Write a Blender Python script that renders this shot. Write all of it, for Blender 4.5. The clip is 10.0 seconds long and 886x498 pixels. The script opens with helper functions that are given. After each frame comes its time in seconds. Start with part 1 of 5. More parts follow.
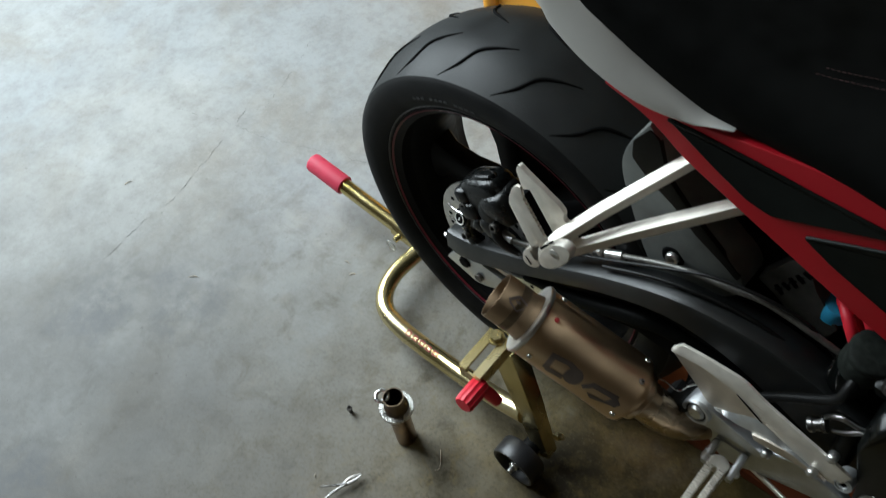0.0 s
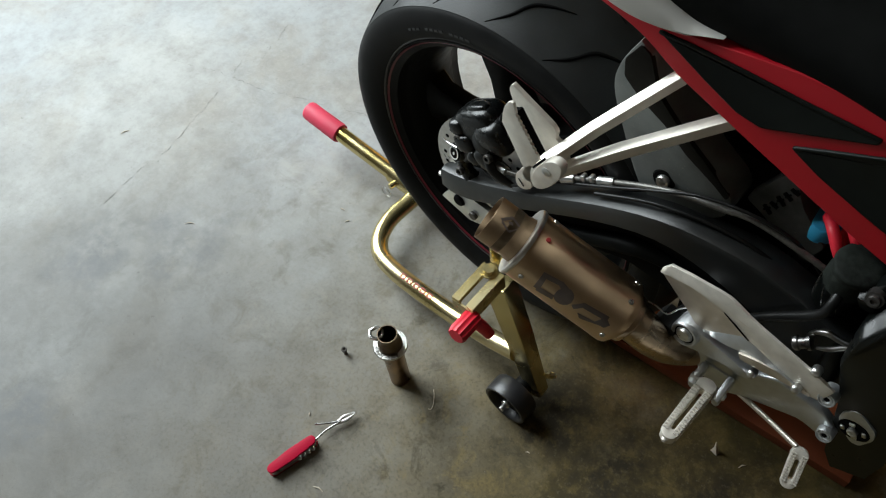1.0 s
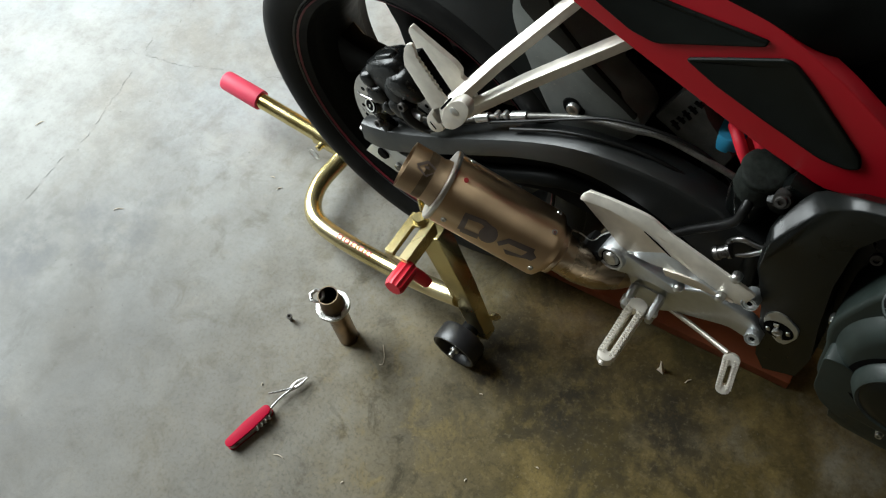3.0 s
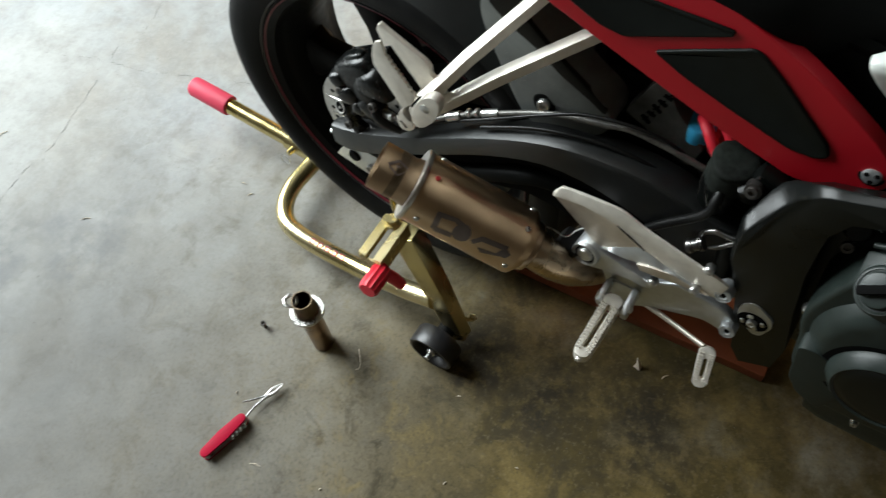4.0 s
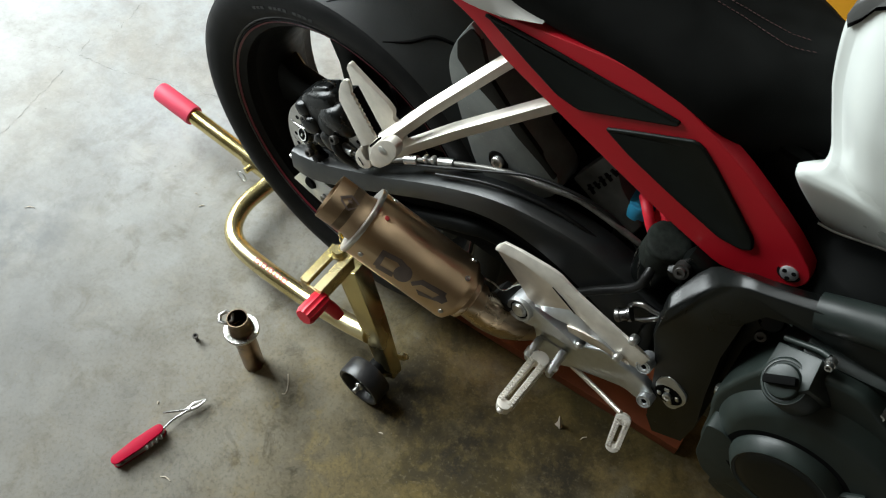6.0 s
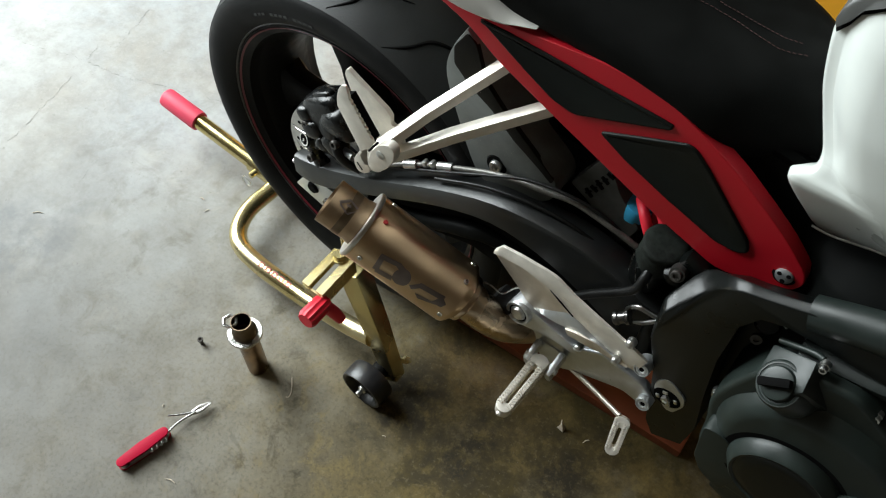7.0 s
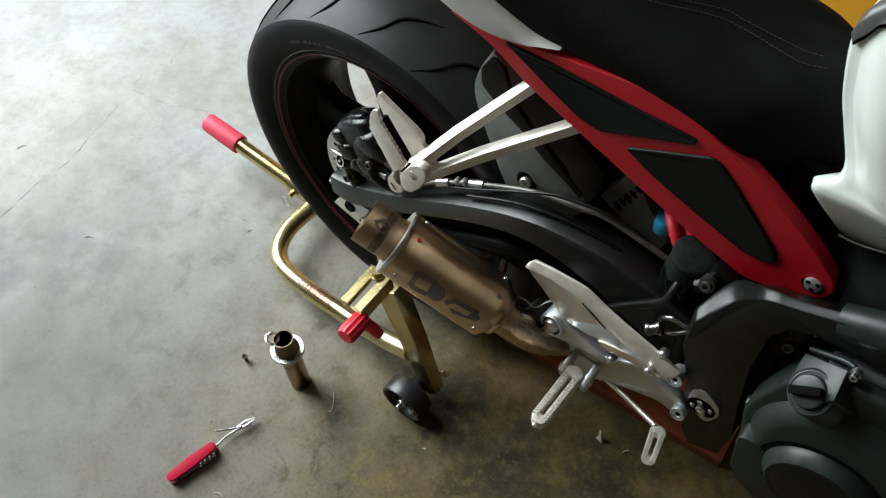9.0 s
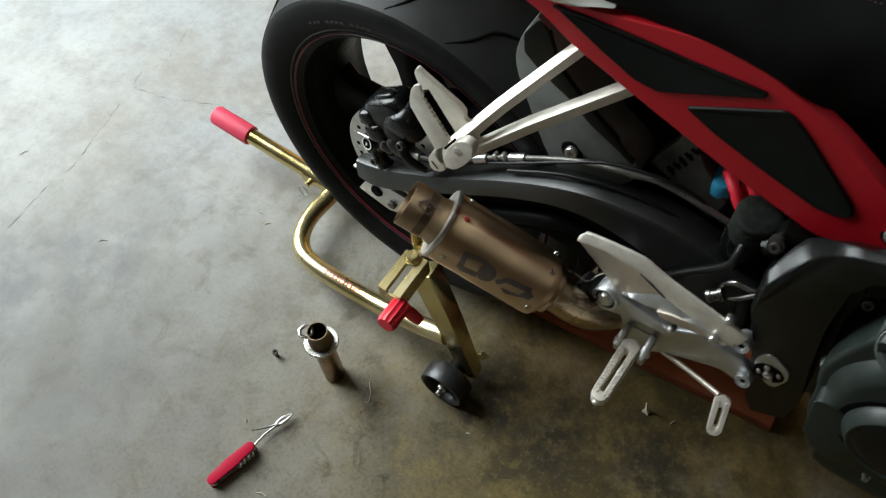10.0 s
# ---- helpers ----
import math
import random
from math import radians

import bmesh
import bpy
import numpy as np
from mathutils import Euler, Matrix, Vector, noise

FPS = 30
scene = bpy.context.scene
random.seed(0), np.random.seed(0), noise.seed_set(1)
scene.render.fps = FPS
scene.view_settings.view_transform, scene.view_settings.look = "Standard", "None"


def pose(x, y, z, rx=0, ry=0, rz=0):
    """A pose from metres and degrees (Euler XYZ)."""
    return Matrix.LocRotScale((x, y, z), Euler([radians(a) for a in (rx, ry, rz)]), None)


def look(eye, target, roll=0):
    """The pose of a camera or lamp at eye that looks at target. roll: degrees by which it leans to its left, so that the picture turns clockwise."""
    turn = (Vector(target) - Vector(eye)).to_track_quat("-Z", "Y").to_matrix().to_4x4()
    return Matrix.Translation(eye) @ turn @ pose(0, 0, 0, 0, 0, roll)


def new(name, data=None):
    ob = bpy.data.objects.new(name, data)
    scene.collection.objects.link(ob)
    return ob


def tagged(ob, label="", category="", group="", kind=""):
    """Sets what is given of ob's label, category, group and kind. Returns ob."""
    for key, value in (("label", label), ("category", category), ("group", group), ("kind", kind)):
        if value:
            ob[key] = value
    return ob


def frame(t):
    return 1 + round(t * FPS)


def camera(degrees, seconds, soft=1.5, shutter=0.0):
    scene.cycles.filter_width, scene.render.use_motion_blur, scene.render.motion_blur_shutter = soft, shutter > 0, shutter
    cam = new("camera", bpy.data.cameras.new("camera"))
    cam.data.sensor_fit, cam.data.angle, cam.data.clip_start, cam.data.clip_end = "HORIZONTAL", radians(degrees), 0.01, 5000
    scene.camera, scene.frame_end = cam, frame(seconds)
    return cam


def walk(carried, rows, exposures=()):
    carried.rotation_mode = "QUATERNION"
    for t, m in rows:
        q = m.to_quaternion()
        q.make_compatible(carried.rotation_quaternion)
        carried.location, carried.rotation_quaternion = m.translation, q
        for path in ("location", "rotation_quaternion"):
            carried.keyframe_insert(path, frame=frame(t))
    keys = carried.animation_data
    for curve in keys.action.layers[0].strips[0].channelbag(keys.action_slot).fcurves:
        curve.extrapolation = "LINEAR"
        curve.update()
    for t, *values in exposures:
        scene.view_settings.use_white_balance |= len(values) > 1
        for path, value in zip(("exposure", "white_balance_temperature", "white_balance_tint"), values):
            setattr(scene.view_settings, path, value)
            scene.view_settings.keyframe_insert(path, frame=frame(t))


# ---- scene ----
# Seconds, the eye in metres and its turn in degrees.
cam = camera(58.96, 10.0, soft=1.15, shutter=0.4)
PATH = [
    (0, 0.4653, -0.5776, 1.2634, 35.867, 5.694, 42.814),
    (0.5, 0.5115, -0.6025, 1.2453, 34.968, 5.193, 44.309),
    (1, 0.5071, -0.6220, 1.2336, 34.542, 5.218, 43.030),
    (1.5, 0.5341, -0.6222, 1.2341, 33.702, 5.152, 41.662),
    (2, 0.5420, -0.6196, 1.2293, 32.231, 4.896, 38.567),
    (2.5, 0.5479, -0.5999, 1.2205, 31.154, 5.978, 36.781),
    (3.8, 0.5350, -0.6159, 1.2220, 30.617, 6.162, 34.518),
    (4, 0.5465, -0.6074, 1.2102, 31.156, 5.415, 33.738),
    (4.5, 0.5670, -0.5631, 1.2033, 31.147, 4.933, 30.895),
    (5, 0.5362, -0.5981, 1.2010, 32.796, 0.748, 33.641),
    (5.5, 0.5467, -0.6101, 1.2262, 33.908, -1.978, 37.956),
    (7, 0.5709, -0.6024, 1.2371, 34.293, -1.088, 38.441),
    (7.5, 0.5804, -0.6023, 1.2449, 34.220, -0.750, 38.732),
    (8, 0.5943, -0.6078, 1.2421, 35.264, 0.016, 38.656),
    (8.5, 0.5880, -0.6038, 1.2572, 35.486, 0.531, 38.065),
    (9, 0.5832, -0.6041, 1.2593, 35.155, 2.091, 39.022),
    (9.5, 0.5781, -0.5995, 1.2593, 34.498, 3.244, 39.507),
    (10, 0.5213, -0.6296, 1.2312, 33.736, 3.748, 35.621),
]
walk(cam, [(t, pose(x, y, z, rx, ry, rz)) for t, x, y, z, rx, ry, rz in PATH],
     exposures=[(0.0, -0.57, 6150, 5), (0.5, -0.44, 6300, 6), (1.0, -0.38, 6400, 6), (1.5, -0.32, 6450, 6), (2.0, -0.20, 6500, 6), (2.5, -0.08, 6500, 6), (4.0, -0.12, 6480, 6), (4.5, 0.10, 6465, 6), (5.0, 0.24, 6450, 6), (5.5, 0.07, 6480, 6), (7.0, 0.05, 6520, 6), (8.0, 0.02, 6520, 6), (9.0, -0.09, 6520, 6), (10.0, -0.22, 6520, 6)])

# ---- world and light: one wide open garage door to the rear, daylight falling in ----
world = bpy.data.worlds.new("sky")
scene.world = world
world.use_nodes = True
_wn = world.node_tree
_sky = _wn.nodes.new("ShaderNodeTexSky")
_sky.sky_type, _sky.sun_disc = "NISHITA", False
_sky.sun_elevation, _sky.sun_rotation = radians(48), radians(200)
_wn.links.new(_sky.outputs[0], _wn.nodes["Background"].inputs[0])
_wn.nodes["Background"].inputs[1].default_value = 0.12

DOOR_X, DOOR_Y0, DOOR_Y1, DOOR_Z = -2.5, -1.55, 0.95, 4.1


def area_lamp(name, eye, target, sx, sy, watts, color):
    lamp = bpy.data.lights.new(name, "AREA")
    lamp.shape, lamp.size, lamp.size_y, lamp.energy, lamp.color = "RECTANGLE", sx, sy, watts, color
    ob = new(name, lamp)
    ob.matrix_world = look(eye, target)
    return ob


# an area lamp in the opening's upper part stands in for the sky's light
SKY_Z0, SKY_Y0, SKY_Y1 = 0.9, -1.40, 0.70
area_lamp("door_daylight", (DOOR_X - 0.05, (SKY_Y0 + SKY_Y1) / 2, (SKY_Z0 + DOOR_Z) / 2), (0, (SKY_Y0 + SKY_Y1) / 2, (SKY_Z0 + DOOR_Z) / 2 - 0.5),
          SKY_Y1 - SKY_Y0, DOOR_Z - SKY_Z0, 350, (0.93, 0.98, 1.0))
sun = bpy.data.lights.new("sun", "SUN")
sun.energy, sun.angle, sun.color = 1.2, radians(12), (1.0, 0.96, 0.9)
new("sun", sun).matrix_world = look((0, 0, 0), (-0.4, 0.7, -1.0))


# ---- materials ----
def mat(name, color, rough=0.5, metal=0.0, vary=0.12, scale=40.0, bump=0.0, bscale=300.0, color2=None, coat=0.0, spec=0.5, dust=0.0, per_object=False):
    m = bpy.data.materials.new(name)
    m.use_nodes = True
    t = m.node_tree
    b = t.nodes["Principled BSDF"]
    b.inputs["Metallic"].default_value = metal
    b.inputs["Coat Weight"].default_value = coat
    b.inputs["Coat Roughness"].default_value = 0.12
    b.inputs["Specular IOR Level"].default_value = spec
    tc = t.nodes.new("ShaderNodeTexCoord")
    n1 = t.nodes.new("ShaderNodeTexNoise")
    n1.inputs["Scale"].default_value, n1.inputs["Detail"].default_value = scale, 6
    n2 = t.nodes.new("ShaderNodeTexNoise")
    n2.inputs["Scale"].default_value, n2.inputs["Detail"].default_value = scale * 0.13, 3
    t.links.new(tc.outputs["Object"], n1.inputs["Vector"])
    t.links.new(tc.outputs["Object"], n2.inputs["Vector"])
    add = t.nodes.new("ShaderNodeMath")
    add.operation = "ADD"
    t.links.new(n1.outputs[0], add.inputs[0])
    t.links.new(n2.outputs[0], add.inputs[1])
    ramp = t.nodes.new("ShaderNodeMapRange")
    ramp.inputs[1].default_value, ramp.inputs[2].default_value = 0.7, 1.3
    t.links.new(add.outputs[0], ramp.inputs[0])
    mix = t.nodes.new("ShaderNodeMix")
    mix.data_type = "RGBA"
    c2 = color2 or tuple(min(1, c * (1 + 2 * vary) + 0.004 * vary) for c in color)
    c1 = color if color2 else tuple(c * (1 - vary) for c in color)
    mix.inputs["A"].default_value = (*c1, 1)
    mix.inputs["B"].default_value = (*c2, 1)
    t.links.new(ramp.outputs[0], mix.inputs[0])
    out = mix.outputs["Result"]
    rr = t.nodes.new("ShaderNodeMapRange")
    rr.inputs[3].default_value, rr.inputs[4].default_value = max(0.03, rough * 0.8), min(1, rough * 1.25)
    t.links.new(ramp.outputs[0], rr.inputs[0])
    t.links.new(rr.outputs[0], b.inputs["Roughness"])
    if dust:
        n3 = t.nodes.new("ShaderNodeTexNoise")
        n3.inputs["Scale"].default_value, n3.inputs["Detail"].default_value, n3.inputs["Roughness"].default_value = 420, 2, 0.7
        t.links.new(tc.outputs["Object"], n3.inputs["Vector"])
        r3 = t.nodes.new("ShaderNodeMapRange")
        r3.inputs[1].default_value, r3.inputs[2].default_value, r3.inputs[4].default_value = 0.66, 0.74, dust
        t.links.new(n3.outputs[0], r3.inputs[0])
        mx = t.nodes.new("ShaderNodeMix")
        mx.data_type = "RGBA"
        mx.inputs["B"].default_value = (0.3, 0.28, 0.25, 1)
        t.links.new(out, mx.inputs["A"])
        t.links.new(r3.outputs[0], mx.inputs[0])
        out = mx.outputs["Result"]
    t.links.new(out, b.inputs["Base Color"])
    if bump:
        nb = t.nodes.new("ShaderNodeTexNoise")
        nb.inputs["Scale"].default_value, nb.inputs["Detail"].default_value = bscale, 4
        t.links.new(tc.outputs["Object"], nb.inputs["Vector"])
        bp = t.nodes.new("ShaderNodeBump")
        bp.inputs["Strength"].default_value, bp.inputs["Distance"].default_value = bump, 0.002
        t.links.new(nb.outputs[0], bp.inputs["Height"])
        t.links.new(bp.outputs[0], b.inputs["Normal"])
    return m


def concrete_floor():
    """Sealed, worn concrete: pale cement, brown oil stains near the engine, dark smudges, hairline cracks."""
    m = bpy.data.materials.new("worn_concrete")
    m.use_nodes = True
    t = m.node_tree
    L = t.links
    b = t.nodes["Principled BSDF"]
    geo = t.nodes.new("ShaderNodeNewGeometry")

    def noise_tex(scale, detail=6, rough=0.6, distort=0.0):
        n = t.nodes.new("ShaderNodeTexNoise")
        n.inputs["Scale"].default_value, n.inputs["Detail"].default_value = scale, detail
        n.inputs["Roughness"].default_value, n.inputs["Distortion"].default_value = rough, distort
        L.new(geo.outputs["Position"], n.inputs["Vector"])
        return n.outputs[0]

    def rng(v, a, c, lo=0.0, hi=1.0):
        r = t.nodes.new("ShaderNodeMapRange")
        for i, x in enumerate((a, c, lo, hi)):
            r.inputs[1 + i].default_value = x
        L.new(v, r.inputs[0])
        return r.outputs[0]

    def blend(f, a, c):
        x = t.nodes.new("ShaderNodeMix")
        x.data_type = "RGBA"
        for v, s in ((f, x.inputs[0]), (a, x.inputs["A"]), (c, x.inputs["B"])):
            if isinstance(v, tuple):
                s.default_value = (*v, 1)
            elif isinstance(v, float):
                s.default_value = v
            else:
                L.new(v, s)
        return x.outputs["Result"]

    def math_op(op, a, c):
        x = t.nodes.new("ShaderNodeMath")
        x.operation = op
        for v, s in ((a, x.inputs[0]), (c, x.inputs[1])):
            if isinstance(v, float):
                s.default_value = v
            else:
                L.new(v, s)
        return x.outputs[0]

    def blot(x, y, r, soft, wobble):
        """A stain of its own outline round (x, y)."""
        d = t.nodes.new("ShaderNodeVectorMath")
        d.operation = "DISTANCE"
        L.new(geo.outputs["Position"], d.inputs[0])
        d.inputs[1].default_value = (x, y, 0)
        v = math_op("ADD", d.outputs["Value"], math_op("MULTIPLY", math_op("SUBTRACT", noise_tex(9, 6, 0.65), 0.5), wobble))
        return rng(v, r, r - soft)

    base = blend(rng(noise_tex(2.2, 5, 0.6), 0.35, 0.65), (0.325, 0.325, 0.312), (0.455, 0.463, 0.445))
    base = blend(rng(noise_tex(1.7, 4, 0.6, 0.6), 0.42, 0.6, 0.0, 0.65), base, (0.36, 0.385, 0.40))
    base = blend(rng(noise_tex(2.9, 5, 0.65, 0.4), 0.5, 0.66, 0.0, 0.6), base, (0.31, 0.285, 0.24))
    base = blend(rng(noise_tex(11, 9, 0.74), 0.44, 0.68, 0.0, 0.5), base, (0.21, 0.20, 0.18))
    base = blend(rng(noise_tex(48, 8, 0.78), 0.48, 0.68, 0.0, 0.22), base, (0.16, 0.15, 0.125))
    base = blend(rng(noise_tex(130, 5, 0.75), 0.54, 0.72, 0.0, 0.3), base, (0.48, 0.465, 0.42))
    worn = blot(0.25, -0.45, 1.35, 0.9, 0.4)
    base = blend(math_op("MULTIPLY", worn, rng(noise_tex(15, 7, 0.66, 0.5), 0.50, 0.66, 0.0, 0.75)), base, (0.155, 0.143, 0.115))
    base = blend(math_op("MULTIPLY", worn, rng(noise_tex(21, 7, 0.68, 0.4), 0.54, 0.68, 0.0, 0.55)), base, (0.42, 0.405, 0.36))
    # brown grime towards the engine and the foreground, dark oily patches in it
    grime = math_op("MULTIPLY", blot(0.45, -0.50, 1.02, 0.80, 0.35), rng(noise_tex(4.5, 8, 0.72), 0.12, 0.42))
    base = blend(math_op("MULTIPLY", grime, 0.90), base, (0.150, 0.105, 0.024))
    brown = math_op("MULTIPLY", blot(0.52, -0.14, 0.62, 0.30, 0.4), rng(noise_tex(6.5, 8, 0.68), 0.26, 0.52))
    base = blend(math_op("MULTIPLY", brown, 0.92), base, (0.064, 0.046, 0.010))
    ochre = math_op("MULTIPLY", blot(0.50, -0.16, 0.55, 0.30, 0.4), rng(noise_tex(10, 8, 0.68), 0.48, 0.64))
    base = blend(math_op("MULTIPLY", ochre, 0.6), base, (0.22, 0.16, 0.055))
    # light falling off towards the near left, painted as a greyer tone
    falloff = math_op("MULTIPLY", blot(-0.36, -0.98, 0.95, 0.50, 0.22), rng(noise_tex(3.2, 6, 0.65), 0.2, 0.6, 0.45, 1.0))
    base = blend(math_op("MULTIPLY", falloff, 0.8), base, (0.13, 0.128, 0.12))
    rust = math_op("MULTIPLY", blot(0.27, -0.04, 0.16, 0.14, 0.2), rng(noise_tex(9, 5, 0.7), 0.35, 0.6))
    base = blend(math_op("MULTIPLY", rust, 0.7), base, (0.10, 0.05, 0.02))
    # grime plus the shadow of a standing person, both painted into the colour
    tread = math_op("MULTIPLY", blot(0.78, -0.82, 0.60, 0.30, 0.3), rng(noise_tex(6, 7, 0.7), 0.2, 0.5, 0.6, 1.0))
    base = blend(math_op("MULTIPLY", tread, 0.85), base, (0.05, 0.038, 0.016))
    ochre2 = math_op("MULTIPLY", blot(0.40, -0.30, 0.62, 0.35, 0.4), rng(noise_tex(17, 7, 0.7, 0.6), 0.53, 0.66))
    base = blend(math_op("MULTIPLY", ochre2, 0.55), base, (0.21, 0.155, 0.055))
    dark2 = math_op("MULTIPLY", blot(0.36, -0.28, 0.60, 0.35, 0.4), rng(noise_tex(13, 7, 0.7, 0.6), 0.54, 0.66))
    base = blend(math_op("MULTIPLY", dark2, 0.85), base, (0.042, 0.033, 0.014))
    # oil by the stand wheel and board, the wheel's shadow painted in with it
    oil = t.nodes.new("ShaderNodeMath")
    oil.operation = "MAXIMUM"
    L.new(math_op("MAXIMUM", blot(0.34, -0.215, 0.12, 0.09, 0.2), blot(0.215, -0.21, 0.12, 0.08, 0.12)), oil.inputs[0])
    L.new(blot(0.49, -0.165, 0.13, 0.10, 0.25), oil.inputs[1])
    oil_shade = math_op("MULTIPLY", oil.outputs[0], rng(noise_tex(30, 6, 0.75), 0.30, 0.54))
    base = blend(math_op("MULTIPLY", oil_shade, 0.93), base, (0.022, 0.018, 0.011))
    grain = math_op("MULTIPLY", grime, rng(noise_tex(150, 5, 0.7), 0.50, 0.66))
    base = blend(math_op("MULTIPLY", grain, 0.5), base, (0.035, 0.028, 0.014))
    grit = math_op("MULTIPLY", grime, rng(noise_tex(110, 5, 0.7), 0.54, 0.70))
    base = blend(math_op("MULTIPLY", grit, 0.22), base, (0.34, 0.275, 0.165))
    flecks = rng(noise_tex(150, 3, 0.6), 0.68, 0.78, 0.0, 0.3)
    base = blend(flecks, base, (0.44, 0.40, 0.32))
    speck = rng(noise_tex(85, 4, 0.6), 0.66, 0.74, 0.0, 0.35)
    base = blend(speck, base, (0.07, 0.06, 0.05))
    smudge = math_op("MULTIPLY", math_op("MAXIMUM", math_op("MAXIMUM", blot(-0.70, -0.53, 0.10, 0.07, 0.25), blot(-0.57, -0.40, 0.10, 0.08, 0.25)), blot(-0.50, -0.80, 0.12, 0.1, 0.3)), rng(noise_tex(13, 7, 0.7), 0.40, 0.55))
    base = blend(math_op("MULTIPLY", smudge, 0.8), base, (0.155, 0.16, 0.165))
    L.new(base, b.inputs["Base Color"])
    L.new(rng(noise_tex(5, 6, 0.65), 0.3, 0.7, 0.52, 0.74), b.inputs["Roughness"])
    b.inputs["Specular IOR Level"].default_value = 0.24
    bp = t.nodes.new("ShaderNodeBump")
    bp.inputs["Strength"].default_value, bp.inputs["Distance"].default_value = 0.35, 0.003
    L.new(math_op("ADD", noise_tex(35, 8, 0.65), math_op("MULTIPLY", noise_tex(3, 3, 0.5), 3.0)), bp.inputs["Height"])
    L.new(bp.outputs[0], b.inputs["Normal"])
    return m


def brushed(m, amount):
    """Fine brushing round an object's own z axis: the gloss spreads along the axis."""
    t = m.node_tree
    b = t.nodes["Principled BSDF"]
    b.inputs["Anisotropic"].default_value = amount
    b.inputs["Anisotropic Rotation"].default_value = 0.25
    tan = t.nodes.new("ShaderNodeTangent")
    tan.direction_type, tan.axis = "RADIAL", "Z"
    t.links.new(tan.outputs[0], b.inputs["Tangent"])
    return m


CONCRETE = concrete_floor()
# browns for the unseen walls and ceiling, chosen for the light they bounce
BOUNCE_BROWN = mat("dark_brown_bounce", (0.060, 0.042, 0.022), 0.85, vary=0.15, scale=6, bump=0.3, bscale=60)
CEILING = mat("brown_ceiling_bounce", (0.13, 0.105, 0.075), 0.9, vary=0.1, scale=5)
RUBBER = mat("tyre_rubber", (0.0075, 0.0077, 0.0077), 0.5, vary=0.35, scale=30, bump=0.1, bscale=500, spec=0.09)
GROOVE = mat("groove_and_shade_black", (0.004, 0.004, 0.004), 0.9, vary=0.1, spec=0.05)
RIM_BLACK = mat("rim_black_paint", (0.005, 0.005, 0.005), 0.5, vary=0.2, scale=60, spec=0.12)
STRIPE_RED = mat("rim_stripe_red", (0.15, 0.01, 0.022), 0.4)
SWING_BLACK = mat("satin_black_alloy", (0.015, 0.0165, 0.0165), 0.42, vary=0.15, scale=70, bump=0.03, bscale=900, spec=0.62)
PLASTIC_BLACK = mat("rough_black_plastic", (0.0026, 0.0030, 0.0028), 0.5, vary=0.2, scale=50, bump=0.05, bscale=1500, spec=0.05)
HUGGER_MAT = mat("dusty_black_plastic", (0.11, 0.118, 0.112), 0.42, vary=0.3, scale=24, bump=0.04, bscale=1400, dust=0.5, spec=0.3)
SILVER = mat("silver_cast_alloy", (0.76, 0.72, 0.645), 0.42, metal=0.45, vary=0.08, scale=90, bump=0.05, bscale=1200)
SILVER_B = mat("anodised_silver_alloy", (0.60, 0.62, 0.63), 0.40, metal=0.85, vary=0.08, scale=90, bump=0.06, bscale=1200)
STEEL = mat("zinc_steel", (0.6, 0.6, 0.58), 0.3, metal=1.0, vary=0.15, scale=120)
DARK_STEEL = mat("dark_steel", (0.09, 0.085, 0.08), 0.4, metal=0.8, vary=0.3, scale=80)
DISC_STEEL = mat("brake_disc_steel", (0.5, 0.49, 0.47), 0.32, metal=1.0, vary=0.15, scale=120)
TITANIUM = mat("heat_tinted_titanium", (0.56, 0.43, 0.30), 0.29, metal=1.0, vary=0.14, scale=25, bump=0.03, bscale=1500)
TI_BRUSHED = brushed(mat("brushed_titanium", (0.60, 0.43, 0.265), 0.40, metal=1.0, vary=0.14, scale=25, bump=0.02, bscale=1500), 0.95)
TI_DARK = brushed(mat("heat_darkened_titanium", (0.30, 0.215, 0.135), 0.5, metal=1.0, vary=0.35, scale=30), 0.9)
LASER = mat("laser_mark", (0.19, 0.155, 0.14), 0.42, metal=0.75, vary=0.25, scale=40)
GOLD = mat("yellow_zinc_plate", (0.55, 0.44, 0.15), 0.25, metal=0.97, vary=0.16, scale=9, color2=(0.84, 0.74, 0.46))
RED_PLASTIC = mat("bright_red_plastic", (0.74, 0.022, 0.045), 0.40, vary=0.06)
RED_GRIP = mat("pink_red_rubber_grip", (0.60, 0.045, 0.09), 0.5, vary=0.08)
RED_PAINT = mat("satin_red_paint", (0.43, 0.0055, 0.015), 0.46, vary=0.05, scale=20, coat=0.08, spec=0.35)
WHITE_PAINT = mat("pearl_white_paint", (0.63, 0.66, 0.63), 0.25, vary=0.03, scale=8, coat=0.5)
TAIL_GREY = mat("silver_grey_paint", (0.52, 0.51, 0.48), 0.4, metal=0.2, vary=0.05, scale=20, coat=0.2)
INSERT = mat("moulded_black_insert", (0.0030, 0.0042, 0.0034), 0.36, vary=0.2, scale=60, bump=0.04, bscale=2000, spec=0.16)
VINYL = mat("black_seat_vinyl", (0.0035, 0.0038, 0.0035), 0.62, vary=0.2, scale=40, bump=0.1, bscale=900, spec=0.06)
THREAD = mat("dark_red_thread", (0.042, 0.016, 0.015), 0.7)
ENGINE = mat("engine_dark_grey_paint", (0.0125, 0.0180, 0.0158), 0.42, vary=0.18, scale=60, bump=0.05, bscale=1300, spec=0.36)
FRAME_BLACK = mat("frame_black_paint", (0.0022, 0.0031, 0.0028), 0.33, vary=0.12, scale=60, bump=0.02, bscale=1500, spec=0.32)
